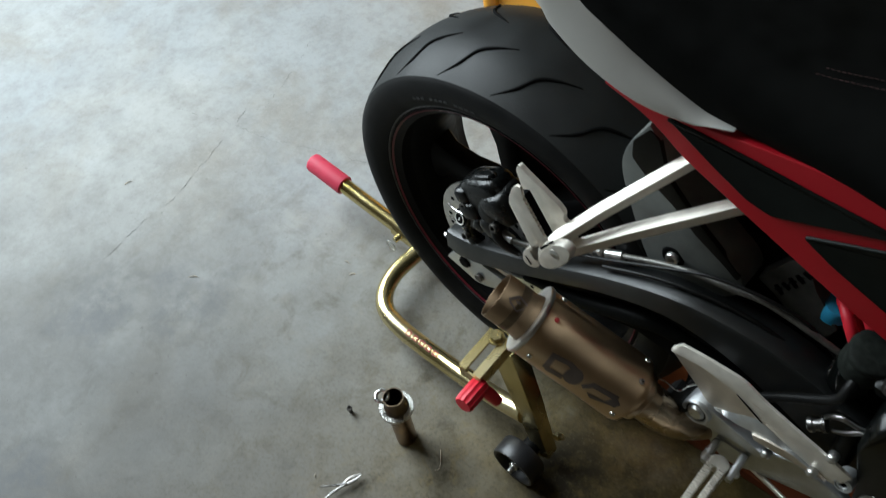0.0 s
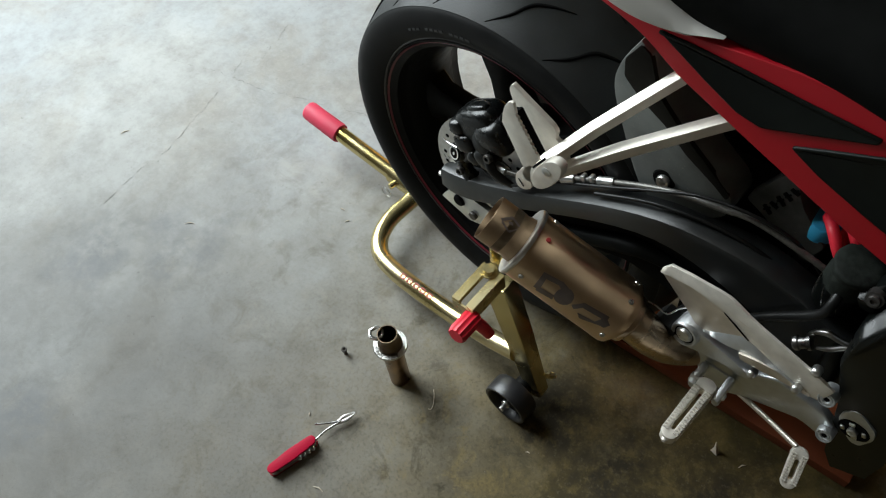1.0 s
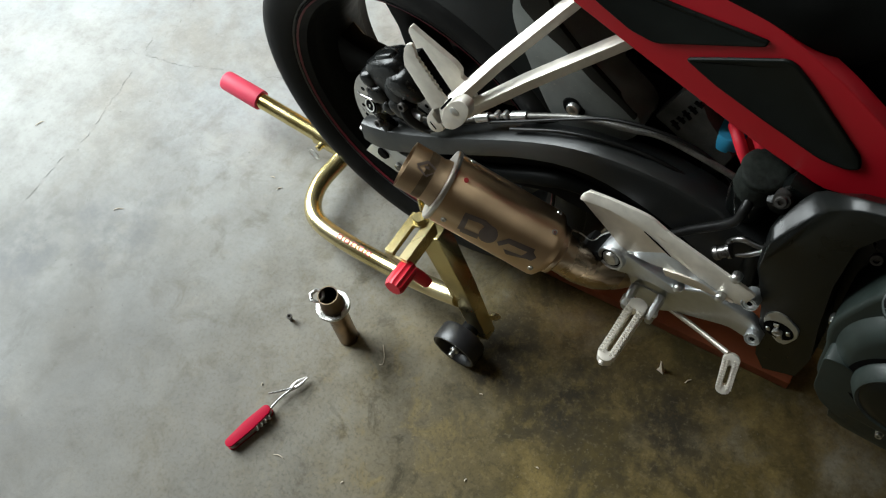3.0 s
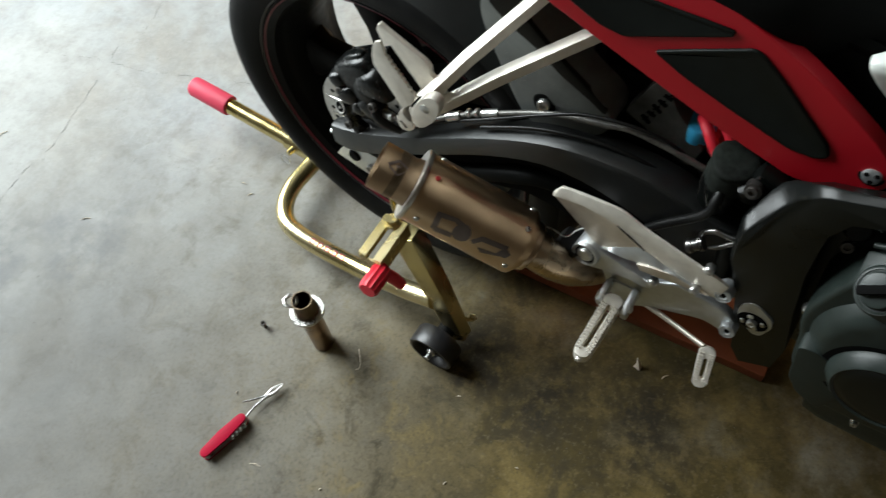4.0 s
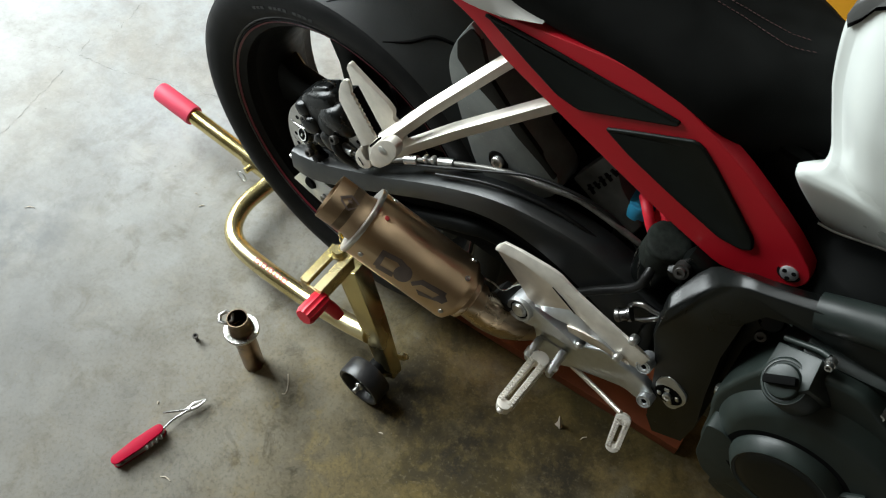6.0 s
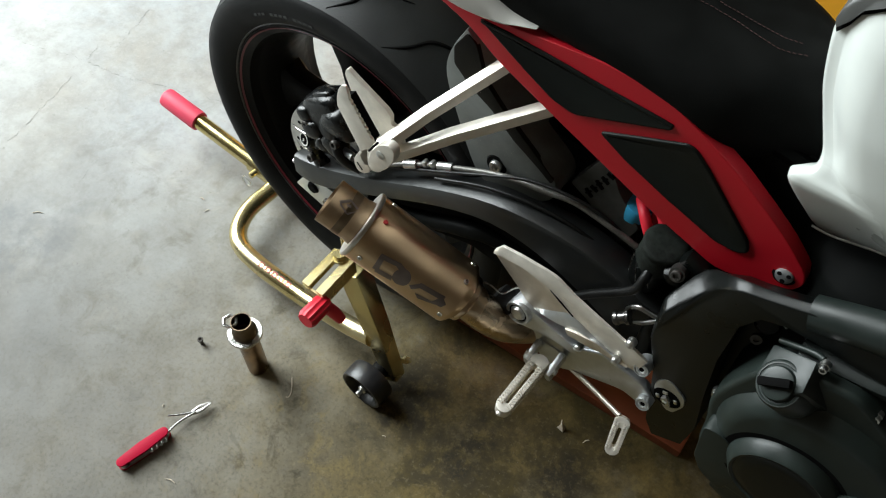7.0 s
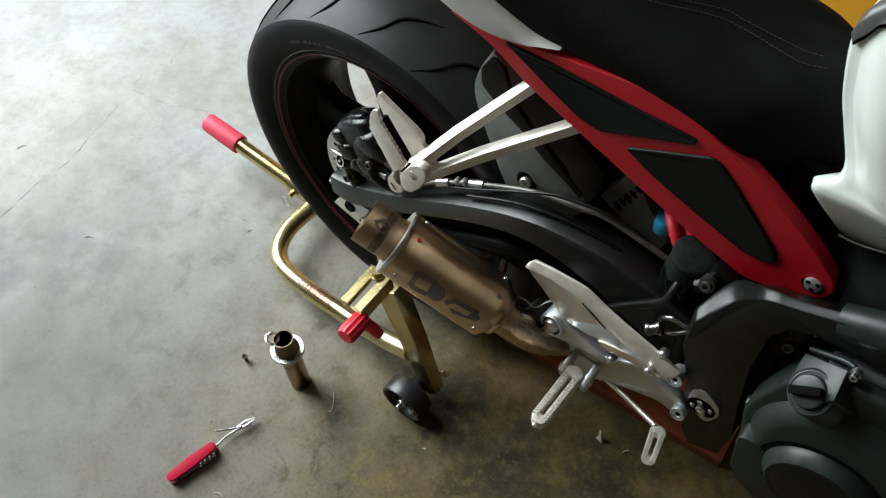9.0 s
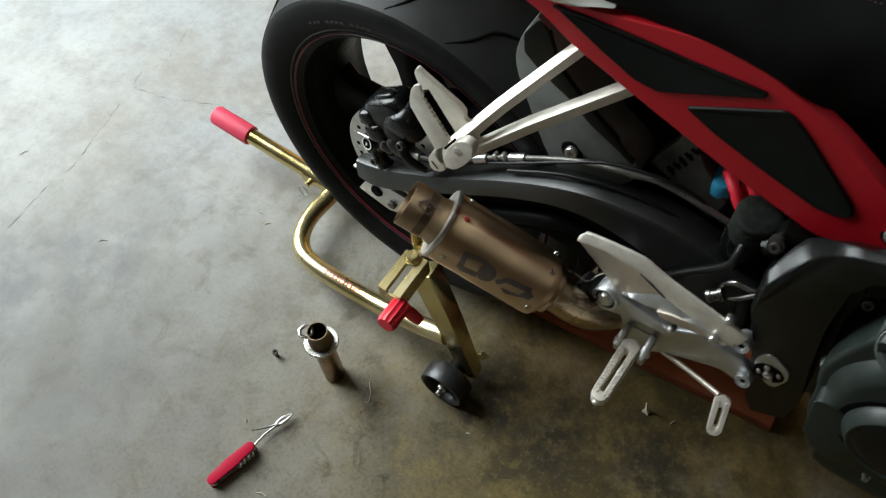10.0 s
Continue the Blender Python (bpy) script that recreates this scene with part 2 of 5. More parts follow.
BEAM_PAINT = mat("frame_beam_paint", (0.010, 0.0145, 0.0130), 0.40, vary=0.12, scale=60, bump=0.02, bscale=1500, spec=0.46)
CALIPER_BLACK = mat("glossy_caliper_paint", (0.0030, 0.0036, 0.0036), 0.27, vary=0.2, scale=60, bump=0.3, bscale=110, spec=0.38)
FABRIC = mat("worn_black_terry", (0.0105, 0.0130, 0.0108), 0.75, vary=0.7, scale=150, bump=0.3, bscale=600, spec=0.16)
BOARD = mat("red_brown_board", (0.22, 0.060, 0.026), 0.5, vary=0.2, scale=12, bump=0.1, bscale=120)
BLUE = mat("blue_plastic", (0.05, 0.42, 0.72), 0.35)
YELLOW = mat("yellow_paint", (0.72, 0.33, 0.02), 0.45, vary=0.08, scale=12, bump=0.05, bscale=200)
KNIFE_RED = mat("red_celluloid", (0.40, 0.004, 0.03), 0.5, vary=0.05, coat=0.0, spec=0.1)
HOSE = mat("black_hose_rubber", (0.006, 0.006, 0.006), 0.4, vary=0.1, spec=0.3)
BRAID = mat("grey_braided_hose", (0.13, 0.125, 0.115), 0.42, metal=0.5, vary=0.3, scale=500)
STRAW = mat("dry_leaf_straw", (0.55, 0.48, 0.38), 0.8, vary=0.2)
WHITE_MARK = mat("white_print", (0.6, 0.6, 0.58), 0.5)
DECAL_RED = mat("red_decal", (0.5, 0.05, 0.05), 0.45)
LIP = mat("rim_edge_highlight", (0.05, 0.05, 0.05), 0.3, vary=0.4, scale=30, spec=0.6)
SOOT = mat("soot_stained_titanium", (0.14, 0.105, 0.07), 0.38, metal=1.0, vary=0.5, scale=45)
BRONZE = mat("browned_steel", (0.22, 0.14, 0.075), 0.3, metal=1.0, vary=0.4, scale=40)
WHEEL_PLASTIC = mat("scuffed_black_plastic", (0.012, 0.012, 0.013), 0.34, vary=0.3, scale=50, bump=0.06, bscale=800, spec=0.5)
TOOL_STEEL = mat("grey_tool_steel", (0.34, 0.33, 0.32), 0.3, metal=1.0, vary=0.2, scale=120)
COLLAR = mat("polished_collar_steel", (0.62, 0.60, 0.56), 0.33, metal=1.0, vary=0.12, scale=80)
COVER_PLASTIC = mat("scuffed_dark_plastic", (0.062, 0.064, 0.059), 0.5, vary=0.4, scale=45, bump=0.25, bscale=500, dust=0.35, spec=0.3)
TREAD = mat("dusty_tread_rubber", (0.0105, 0.0112, 0.0110), 0.5, vary=0.4, scale=16, bump=0.14, bscale=420, color2=(0.021, 0.0228, 0.0224), spec=0.22)
SIDE_MARK = mat("worn_sidewall_print", (0.013, 0.013, 0.013), 0.6)
TRIM_GREY = mat("dark_grey_trim", (0.060, 0.061, 0.058), 0.42, vary=0.15, scale=40, bump=0.02, bscale=1200, spec=0.5)
# the hugger's plastic with the shading of its upper face in the colour
HUGGER_SHADED = mat("shaded_mottled_plastic", (0.0060, 0.0054, 0.0042), 0.5, vary=0.5, scale=28, bump=0.06, bscale=900, dust=0.05, spec=0.08)
SILVER_D = mat("dull_silver_alloy", (0.68, 0.62, 0.54), 0.48, metal=0.88, vary=0.1, scale=60, bump=0.05, bscale=1200)


# ---- mesh helpers ----
def link(name, bm, material, parent=None, label="", sharp=38):
    me = bpy.data.meshes.new(name)
    bmesh.ops.recalc_face_normals(bm, faces=bm.faces)
    bm.to_mesh(me)
    bm.free()
    me.polygons.foreach_set("use_smooth", [len(p.vertices) <= 4 for p in me.polygons])
    me.set_sharp_from_angle(angle=radians(sharp))
    me.materials.append(material)
    ob = new(name, me)
    if parent:
        ob.parent = parent
        ob.matrix_parent_inverse = parent.matrix_world.inverted()
    if label:
        ob["label"] = label
    return ob


part = link


def thing(name, at, label, category, group="", kind=""):
    ob = new(name)
    ob.empty_display_size = 0.05
    ob.matrix_world = Matrix.Translation(at)
    bpy.context.view_layer.update()
    return tagged(ob, label, category, group, kind)


def merge(*bms):
    out = bmesh.new()
    for b in bms:
        me = bpy.data.meshes.new("tmp")
        b.to_mesh(me)
        out.from_mesh(me)
        b.free()
        bpy.data.meshes.remove(me)
    return out


def bevelled(bm, w, seg=2, angle=25):
    if w > 0:
        es = [e for e in bm.edges if len(e.link_faces) == 2 and e.calc_face_angle(0) > radians(angle)]
        bmesh.ops.bevel(bm, geom=es, offset=w, segments=seg, profile=0.6, affect="EDGES", clamp_overlap=True)
    return bm


def box(sx, sy, sz, m=None, bevel=0.0):
    bm = bmesh.new()
    bmesh.ops.create_cube(bm, size=1, matrix=Matrix.Diagonal((sx, sy, sz, 1)))
    bevelled(bm, bevel)
    if m:
        bm.transform(m)
    return bm


def lump(sx, sy, sz, m, e=0.45):
    """A block with fully rounded edges."""
    bm = bmesh.new()
    bmesh.ops.create_uvsphere(bm, u_segments=28, v_segments=16, radius=1)
    for v in bm.verts:
        v.co = [math.copysign(abs(c) ** e, c) * h / 2 for c, h in zip(v.co, (sx, sy, sz))]
    bm.transform(m)
    return bm


def smooth_path(pts, n=6):
    """A Catmull-Rom line through the points."""
    p = [Vector(q) for q in pts]
    p = [p[0] * 2 - p[1]] + p + [p[-1] * 2 - p[-2]]
    out = []
    for i in range(1, len(p) - 2):
        a, b, c, d = p[i - 1:i + 3]
        for k in range(n):
            s = k / n
            out.append(0.5 * (2 * b + (c - a) * s + (2 * a - 5 * b + 4 * c - d) * s * s + (3 * b - a - 3 * c + d) * s ** 3))
    out.append(p[-2])
    return out


def dense(rows, n=4):
    """Rows of numbers with n - 1 smooth steps put between each two."""
    k = len(rows[0])
    lines = [smooth_path([(r[0], r[i], 0) for r in rows], n) for i in range(1, k)]
    return [(lines[0][j].x, *(ln[j].y for ln in lines)) for j in range(len(lines[0]))]


def rings(bm, loops, cap=True):
    vs = [[bm.verts.new(q) for q in lp] for lp in loops]
    n = len(vs[0])
    for a, b in zip(vs, vs[1:]):
        for i in range(n):
            bm.faces.new((a[i], a[(i + 1) % n], b[(i + 1) % n], b[i]))
    if cap:
        bm.faces.new(vs[0][::-1])
        bm.faces.new(vs[-1])
    return bm


def tube(pts, r, segs=14, n=6, smooth=True, flat=1.0, ends=True):
    """A round (or flattened) bar along a line; r may be a list, one for each point given."""
    line = smooth_path(pts, n) if smooth else [Vector(q) for q in pts]
    rs = r if isinstance(r, (list, tuple)) else [r] * len(pts)
    bm = bmesh.new()
    loops, up = [], None
    for i, q in enumerate(line):
        d = (line[min(i + 1, len(line) - 1)] - line[max(i - 1, 0)]).normalized()
        if up is None:
            up = Vector((0, 0, 1)) if abs(d.z) < 0.9 else Vector((1, 0, 0))
        side = d.cross(up).normalized()
        up = side.cross(d).normalized()
        f = i / (len(line) - 1) * (len(rs) - 1)
        k = min(int(f), len(rs) - 2) if len(rs) > 1 else 0
        rad = rs[k] + (rs[min(k + 1, len(rs) - 1)] - rs[k]) * (f - k)
        loops.append([q + (side * math.cos(a) + up * math.sin(a) * flat) * rad for a in (2 * math.pi * j / segs for j in range(segs))])
    return rings(bm, loops, ends)


def frame_to(origin, axis, up=(0, 0, 1)):
    """A frame whose z runs along axis."""
    z = Vector(axis).normalized()
    x = Vector(up).cross(z)
    x = x.normalized() if x.length > 1e-4 else Vector((1, 0, 0))
    y = z.cross(x)
    m = Matrix((x, y, z)).transposed().to_4x4()
    m.translation = origin
    return m


def lathe(profile, origin, axis, segs=40, closed=False):
    """profile: (radius, height along the axis). closed: the profile is a loop (a ring-shaped body)."""
    bm = bmesh.new()
    vs = [[bm.verts.new((max(r, 1e-5) * math.cos(a), max(r, 1e-5) * math.sin(a), h)) for a in (2 * math.pi * j / segs for j in range(segs))] for r, h in profile]
    pairs = list(zip(vs, vs[1:])) + ([(vs[-1], vs[0])] if closed else [])
    for a, b in pairs:
        for i in range(segs):
            bm.faces.new((a[i], a[(i + 1) % segs], b[(i + 1) % segs], b[i]))
    if not closed:
        for ring, (r, _h) in ((vs[0], profile[0]), (vs[-1], profile[-1])):
            if r > 1e-4:
                bm.faces.new(ring)
    bmesh.ops.remove_doubles(bm, verts=bm.verts, dist=2e-5)
    bm.transform(frame_to(origin, axis))
    return bm


def prism(outline, y0, y1, bevel=0.0, m=None, warp=None, seg=2):
    """An outline in x, z, extruded from y0 to y1. warp: moves every corner."""
    bm = bmesh.new()
    a = [bm.verts.new((x, y0, z)) for x, z in outline]
    b = [bm.verts.new((x, y1, z)) for x, z in outline]
    bm.faces.new(a)
    bm.faces.new(b[::-1])
    n = len(a)
    for i in range(n):
        bm.faces.new((a[i], b[i], b[(i + 1) % n], a[(i + 1) % n]))
    bmesh.ops.recalc_face_normals(bm, faces=bm.faces)
    bevelled(bm, bevel, seg)
    if warp:
        for v in bm.verts:
            v.co = warp(v.co)
    if m:
        bm.transform(m)
    return bm


def rounded(outline, r=0.01, n=4):
    """The outline with its corners rounded."""
    out, k = [], len(outline)
    for i in range(k):
        p, a, b = Vector(outline[i]), Vector(outline[i - 1]), Vector(outline[(i + 1) % k])
        u, w = a - p, b - p
        d = min(r, u.length * 0.45, w.length * 0.45)
        s, e = p + u.normalized() * d, p + w.normalized() * d
        for j in range(n + 1):
            f = j / n
            q = s * (1 - f) ** 2 + p * 2 * f * (1 - f) + e * f * f
            out.append((q.x, q.y))
    return out


def along(line, n):
    """n points evenly spaced along a line of points."""
    p = [Vector(q) for q in line]
    d = [0.0]
    for a, b in zip(p, p[1:]):
        d.append(d[-1] + (b - a).length)
    out, k = [], 0
    for i in range(n):
        w = d[-1] * i / (n - 1)
        while k < len(p) - 2 and w > d[k + 1]:
            k += 1
        out.append(p[k].lerp(p[k + 1], (w - d[k]) / max(1e-9, d[k + 1] - d[k])))
    return out


def bent_sheet(low, high, thick, n=20, bevel=0.0008, bulge=0.0):
    """A sheet of metal between two edges that lie in space, with thickness behind it."""
    back = Vector((0, thick, 0))
    loops = []
    for a, b in zip(along(low, n), along(high, n)):
        c = a.lerp(b, 0.5) + Vector((0, -bulge, 0))
        loops.append([a, c, b, b + back, c + back, a + back])
    bm = rings(bmesh.new(), loops)
    bmesh.ops.recalc_face_normals(bm, faces=bm.faces)
    return bevelled(bm, bevel, 2, 50)


def square_bar(pts, halves, turn=45, bevel=0.0014, thin=1.0):
    """A bar of square section along a line; halves: half its width at each point."""
    bm = bmesh.new()
    line = [Vector(q) for q in pts]
    loops = []
    for i, q in enumerate(line):
        d = (line[min(i + 1, len(line) - 1)] - line[max(i - 1, 0)]).normalized()
        side = d.cross(Vector((0, 0, 1))).normalized()
        up_ = side.cross(d).normalized()
        c, w = radians(turn), halves[i] * 1.414
        loops.append([q + side * math.cos(c + math.pi / 2 * k) * w * thin + up_ * math.sin(c + math.pi / 2 * k) * w for k in range(4)])
    rings(bm, loops)
    bmesh.ops.recalc_face_normals(bm, faces=bm.faces)
    return bevelled(bm, bevel, 2, 40)


def bolt_head(at, axis, r=0.006, h=0.005, socket=True):
    p = [(0.0, h * 0.35), (r * 0.48, h * 0.35), (r * 0.5, h), (r * 0.9, h), (r, h * 0.8), (r, 0)] if socket else [(0, h * 1.1), (r * 0.6, h), (r, h * 0.5), (r, 0)]
    return lathe(p, at, axis, 14)


def nut(at, axis, r=0.008, h=0.007):
    return bevelled(lathe([(0, h), (r, h), (r, 0), (0, 0)], at, axis, 6), 0.0006, 1)


# ---- the garage ----
def plane_sheet(x0, x1, y0, y1, z, nx=1, ny=1):
    bm = bmesh.new()
    bmesh.ops.create_grid(bm, x_segments=nx, y_segments=ny, size=0.5, matrix=Matrix.Translation(((x0 + x1) / 2, (y0 + y1) / 2, z)) @ Matrix.Diagonal((x1 - x0, y1 - y0, 1, 1)))
    return bm


def structure(name, bm, material, label):
    return tagged(link(name, bm, material), label, name.split("_")[0], "", "structure")


# walls, ceiling and outside ground are unseen, added to shape the light
GX0, GX1, GZ = DOOR_X - 0.075, 4.675, 4.4
GXC, GXL = (GX0 + GX1) / 2, GX1 - GX0
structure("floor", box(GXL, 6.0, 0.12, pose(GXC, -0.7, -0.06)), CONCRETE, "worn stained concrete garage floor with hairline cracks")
structure("ground", plane_sheet(-60, GX0 - 0.04, -60, 60, -0.06), BOUNCE_BROWN, "unseen brown ground outside the open garage door")
structure("wall_front", box(0.15, 6.0, GZ, pose(4.6, -0.7, GZ / 2)), BOUNCE_BROWN, "unseen garage wall, dark brown to warm the bounced light")
structure("wall_left", box(GXL, 0.15, GZ, pose(GXC, 2.25, GZ / 2)), BOUNCE_BROWN, "unseen garage wall, dark brown to warm the bounced light")
structure("wall_right", box(GXL, 0.15, GZ, pose(GXC, -3.65, GZ / 2)), BOUNCE_BROWN, "unseen garage wall, dark brown to warm the bounced light")
structure("ceiling", box(GXL + 0.3, 6.3, 0.12, pose(GXC, -0.7, GZ + 0.06)), CEILING, "unseen garage ceiling, brown to warm the bounced light")
structure("wall_rear", merge(box(0.15, DOOR_Y0 + 3.6, GZ, pose(DOOR_X, (DOOR_Y0 - 3.6) / 2, GZ / 2)),
                             box(0.15, 2.2 - DOOR_Y1, GZ, pose(DOOR_X, (DOOR_Y1 + 2.2) / 2, GZ / 2)),
                             box(0.15, DOOR_Y1 - DOOR_Y0 - 0.004, GZ - DOOR_Z, pose(DOOR_X, (DOOR_Y0 + DOOR_Y1) / 2, (DOOR_Z + GZ) / 2))),
          BOUNCE_BROWN, "unseen garage wall with a wide open doorway")

# ---- the motorcycle ----
AXLE = Vector((0, 0, 0.335))
bike = thing("motorcycle", (0.3, 0, 0), "red, white and black sport motorcycle raised on a rear stand", "motorcycle")

# rear wheel
WHEEL_AXIS = (0, -1, 0)  # towards the brake side


def crown_r(y):
    """Radius of the tyre's crown at y across it."""
    return 0.3085 - 0.0225 * (abs(y) / 0.087) ** 2.2


def rear_wheel():
    half = [(0.196, 0.0), (0.199, 0.03), (0.214, 0.052), (0.217, 0.070), (0.226, 0.076), (0.231, 0.080), (0.2335, 0.078), (0.230, 0.072), (0.224, 0.064), (0.207, 0.045), (0.204, 0.0)]
    prof = half + [(r, -h) for r, h in half[::-1][1:-1]]
    rim = part("rear_wheel", lathe(prof, AXLE, WHEEL_AXIS, 72, closed=True), RIM_BLACK, bike, "black alloy wheel rim with a thin red stripe")
    side = [(0.229, 0.073), (0.240, 0.084), (0.255, 0.092), (0.270, 0.0935), (0.279, 0.0915), (0.2845, 0.0885)] + [(crown_r(y), y) for y in (0.084, 0.076, 0.066, 0.055, 0.043, 0.030, 0.015)]
    prof = side + [(crown_r(0), 0)] + [(r, -h) for r, h in side[::-1]] + [(0.222, -0.06), (0.222, 0.06)]
    tyre = part("tyre", lathe(prof, AXLE, WHEEL_AXIS, 96, closed=True), RUBBER, rim, "worn black sport tyre with sparse grooves")
    ys = [-0.0872, -0.082, -0.076, -0.066, -0.055, -0.043, -0.030, -0.015, 0, 0.015, 0.030, 0.043, 0.055, 0.066, 0.076, 0.082, 0.0872]
    band = [(crown_r(y) + 0.0004, y) for y in ys] + [(crown_r(y) - 0.004, y) for y in ys[::-1]]
    part("tread_band", lathe(band, AXLE, WHEEL_AXIS, 120, closed=True), TREAD, rim, "dusty grey worn tread")
    stripe = [(0.2265, 0.0772), (0.2290, 0.0795), (0.2286, 0.0800), (0.2262, 0.0776)]
    part("rim_stripe", lathe(stripe, AXLE, WHEEL_AXIS, 72, closed=True), STRIPE_RED, rim, "thin dark red stripe")
    # highlight along the rim's lip, painted as a paler glossy ring
    lip = [(0.2335, 0.0785), (0.2350, 0.0805), (0.2362, 0.0800), (0.2352, 0.0780)]
    part("rim_lip", lathe(lip, AXLE, WHEEL_AXIS, 72, closed=True), LIP, rim, "glossy rim edge with its highlight painted paler")
    part("hub", lathe([(0.0, 0.075), (0.03, 0.075), (0.034, 0.06), (0.045, 0.05), (0.045, -0.05), (0.034, -0.06), (0.03, -0.075), (0.0, -0.075)], AXLE, WHEEL_AXIS, 32), RIM_BLACK, rim)
    for k in range(5):
        bm = bmesh.new()
        loops = []
        for r, w, d, h in ((0.036, 0.030, 0.030, 0), (0.075, 0.028, 0.026, 0), (0.13, 0.025, 0.020, 0), (0.175, 0.030, 0.020, 0), (0.20, 0.050, 0.026, 0)):
            ring = []
            for a in (2 * math.pi * j / 12 for j in range(12)):
                c, s = math.cos(a), math.sin(a)
                e = 0.55
                ring.append((w * math.copysign(abs(c) ** e, c), d * math.copysign(abs(s) ** e, s) + h, r))
            loops.append(ring)
        rings(bm, loops)
        bm.transform(Matrix.Translation(AXLE) @ Matrix.Rotation(radians(SPOKE0 + 72 * k), 4, "Y"))
        part("spoke", bm, RIM_BLACK, rim)
    part("sprocket", lathe([(0.03, -0.088), (0.122, -0.088), (0.122, -0.094), (0.03, -0.094)], AXLE, WHEEL_AXIS, 48, closed=True), DARK_STEEL, rim)
    # sparse curved grooves on the crown

    def crown(y, phi):
        r = crown_r(y)
        return AXLE + Vector(((r + 0.0004) * math.sin(phi), y, (r + 0.0004) * math.cos(phi)))
    for k in range(-9, 6):
        for mirror in (1, -1):
            base = radians(-18.5 + 17.5 * k + (8.7 if mirror < 0 else 0))
            pts = [(-0.083, 0), (-0.064, 4.5), (-0.041, 7.3), (-0.029, 11), (-0.018, 16)]
            line = [crown(y * mirror, base + radians(s)) for y, s in pts]
            part("tread_groove", tube(line, [0.0006, 0.0022, 0.0026, 0.0022, 0.0006], 8, 8), GROOVE, rim)
    for k in range(14):
        if k % 5 != 3:
            phi = radians(-31 + 27 * k / 13)
            part("faded_bar", box(0.007, 0.0008, 0.0035, Matrix.Translation(AXLE) @ Matrix.Rotation(phi, 4, "Y") @ pose(0, -0.0926, 0.256, -3, 0, 0)), SIDE_MARK, tyre)
    # brake disc with drilled holes
    bm = lathe([(0.113, 0.083), (0.113, 0.088), (0.065, 0.088), (0.065, 0.083)], AXLE, WHEEL_AXIS, 64, closed=True)
    disc = part("brake_disc", bm, DISC_STEEL, rim, "drilled steel brake disc")
    for k in range(30):
        a = k * 2 * math.pi / 30
        for j in range(2):
            r = 0.098 - 0.018 * j
            b = a + j * 0.1
            if k % 3 == 2 and j == 0:
                continue
            part("disc_hole", lathe([(0, 0.0004), (0.0035, 0.0004), (0.0035, 0)], AXLE + Vector((r * math.cos(b), -0.088, r * math.sin(b))), WHEEL_AXIS, 10), GROOVE, disc)
    part("disc_carrier", lathe([(0.07, 0.080), (0.07, 0.084), (0.03, 0.086), (0.03, 0.080)], AXLE, WHEEL_AXIS, 32, closed=True), RIM_BLACK, disc)


SPOKE0 = -20
rear_wheel()


# swingarm
def arm(ysign):
    bm = bmesh.new()
    loops = []
    for x, zt, h, yo, yi in dense(((-0.078, 0.338, 0.044, 0.121, 0.098), (-0.05, 0.348, 0.052, 0.124, 0.092), (0.0, 0.366, 0.050, 0.124, 0.090), (0.1, 0.420, 0.042, 0.125, 0.086), (0.2, 0.480, 0.040, 0.125, 0.084),
                             (0.28, 0.516, 0.044, 0.124, 0.082), (0.35, 0.526, 0.060, 0.121, 0.078), (0.42, 0.517, 0.085, 0.116, 0.074), (0.50, 0.480, 0.10, 0.11, 0.07), (0.56, 0.45, 0.08, 0.105, 0.07)), 3):
        b = 0.008
        ring = [(yo - b, zt), (yo - b * 0.3, zt - b * 0.3), (yo, zt - b), (yo, zt - h + b), (yo - b, zt - h), (yi + b, zt - h), (yi, zt - h + b), (yi, zt - b), (yi + b * 0.3, zt - b * 0.3), (yi + b, zt)]
        loops.append([(x, -ysign * y, z) for y, z in ring])
    return rings(bm, loops)


swing = part("swingarm", arm(1), SWING_BLACK, bike, "satin black gull-shaped swingarm")
part("far_arm", arm(-1), SWING_BLACK, swing)
part("pivot_tube", lathe([(0.04, 0.11), (0.04, -0.11)], (0.54, 0, 0.41), (0, 1, 0), 24), SWING_BLACK, swing)
part("cross_brace", box(0.10, 0.15, 0.07, pose(0.40, 0, 0.44, 0, -5, 0), 0.012), SWING_BLACK, swing)
# black sheet added behind the arm to keep the open gap dark
part("arm_backing", prism(rounded([(0.03, 0.325), (0.10, 0.385), (0.20, 0.445), (0.28, 0.480), (0.40, 0.470), (0.50, 0.42), (0.48, 0.36), (0.36, 0.36), (0.24, 0.37), (0.12, 0.325)], 0.01), -0.100, -0.092, 0.002), GROOVE, swing)
part("lower_brace", tube([(0.06, -0.10, 0.325), (0.15, -0.105, 0.362), (0.24, -0.108, 0.415), (0.29, -0.105, 0.425), (0.45, -0.09, 0.42)], [0.008, 0.011, 0.013, 0.010, 0.008], 12), PLASTIC_BLACK, swing)
part("axle_block", prism(rounded([(-0.088, 0.263), (-0.062, 0.300), (-0.02, 0.306), (0.035, 0.300), (0.03, 0.275), (-0.01, 0.252), (-0.03, 0.246)], 0.004), -0.117, -0.108, 0.0012), SILVER_B, swing, "bare silver chain adjuster plate")
part("axle_nut", lathe([(0, 0.004), (0.009, 0.004), (0.011, 0.0)], (-0.048, -0.117, 0.282), (0, -1, 0), 20), GROOVE, swing)
part("plate_bolt", nut((-0.018, -0.117, 0.270), (0, -1, 0), 0.008, 0.006), DARK_STEEL, swing)
part("adjuster_bolt", tube([(-0.098, -0.105, 0.298), (-0.07, -0.105, 0.306)], 0.004, 8, smooth=False), STEEL, swing)

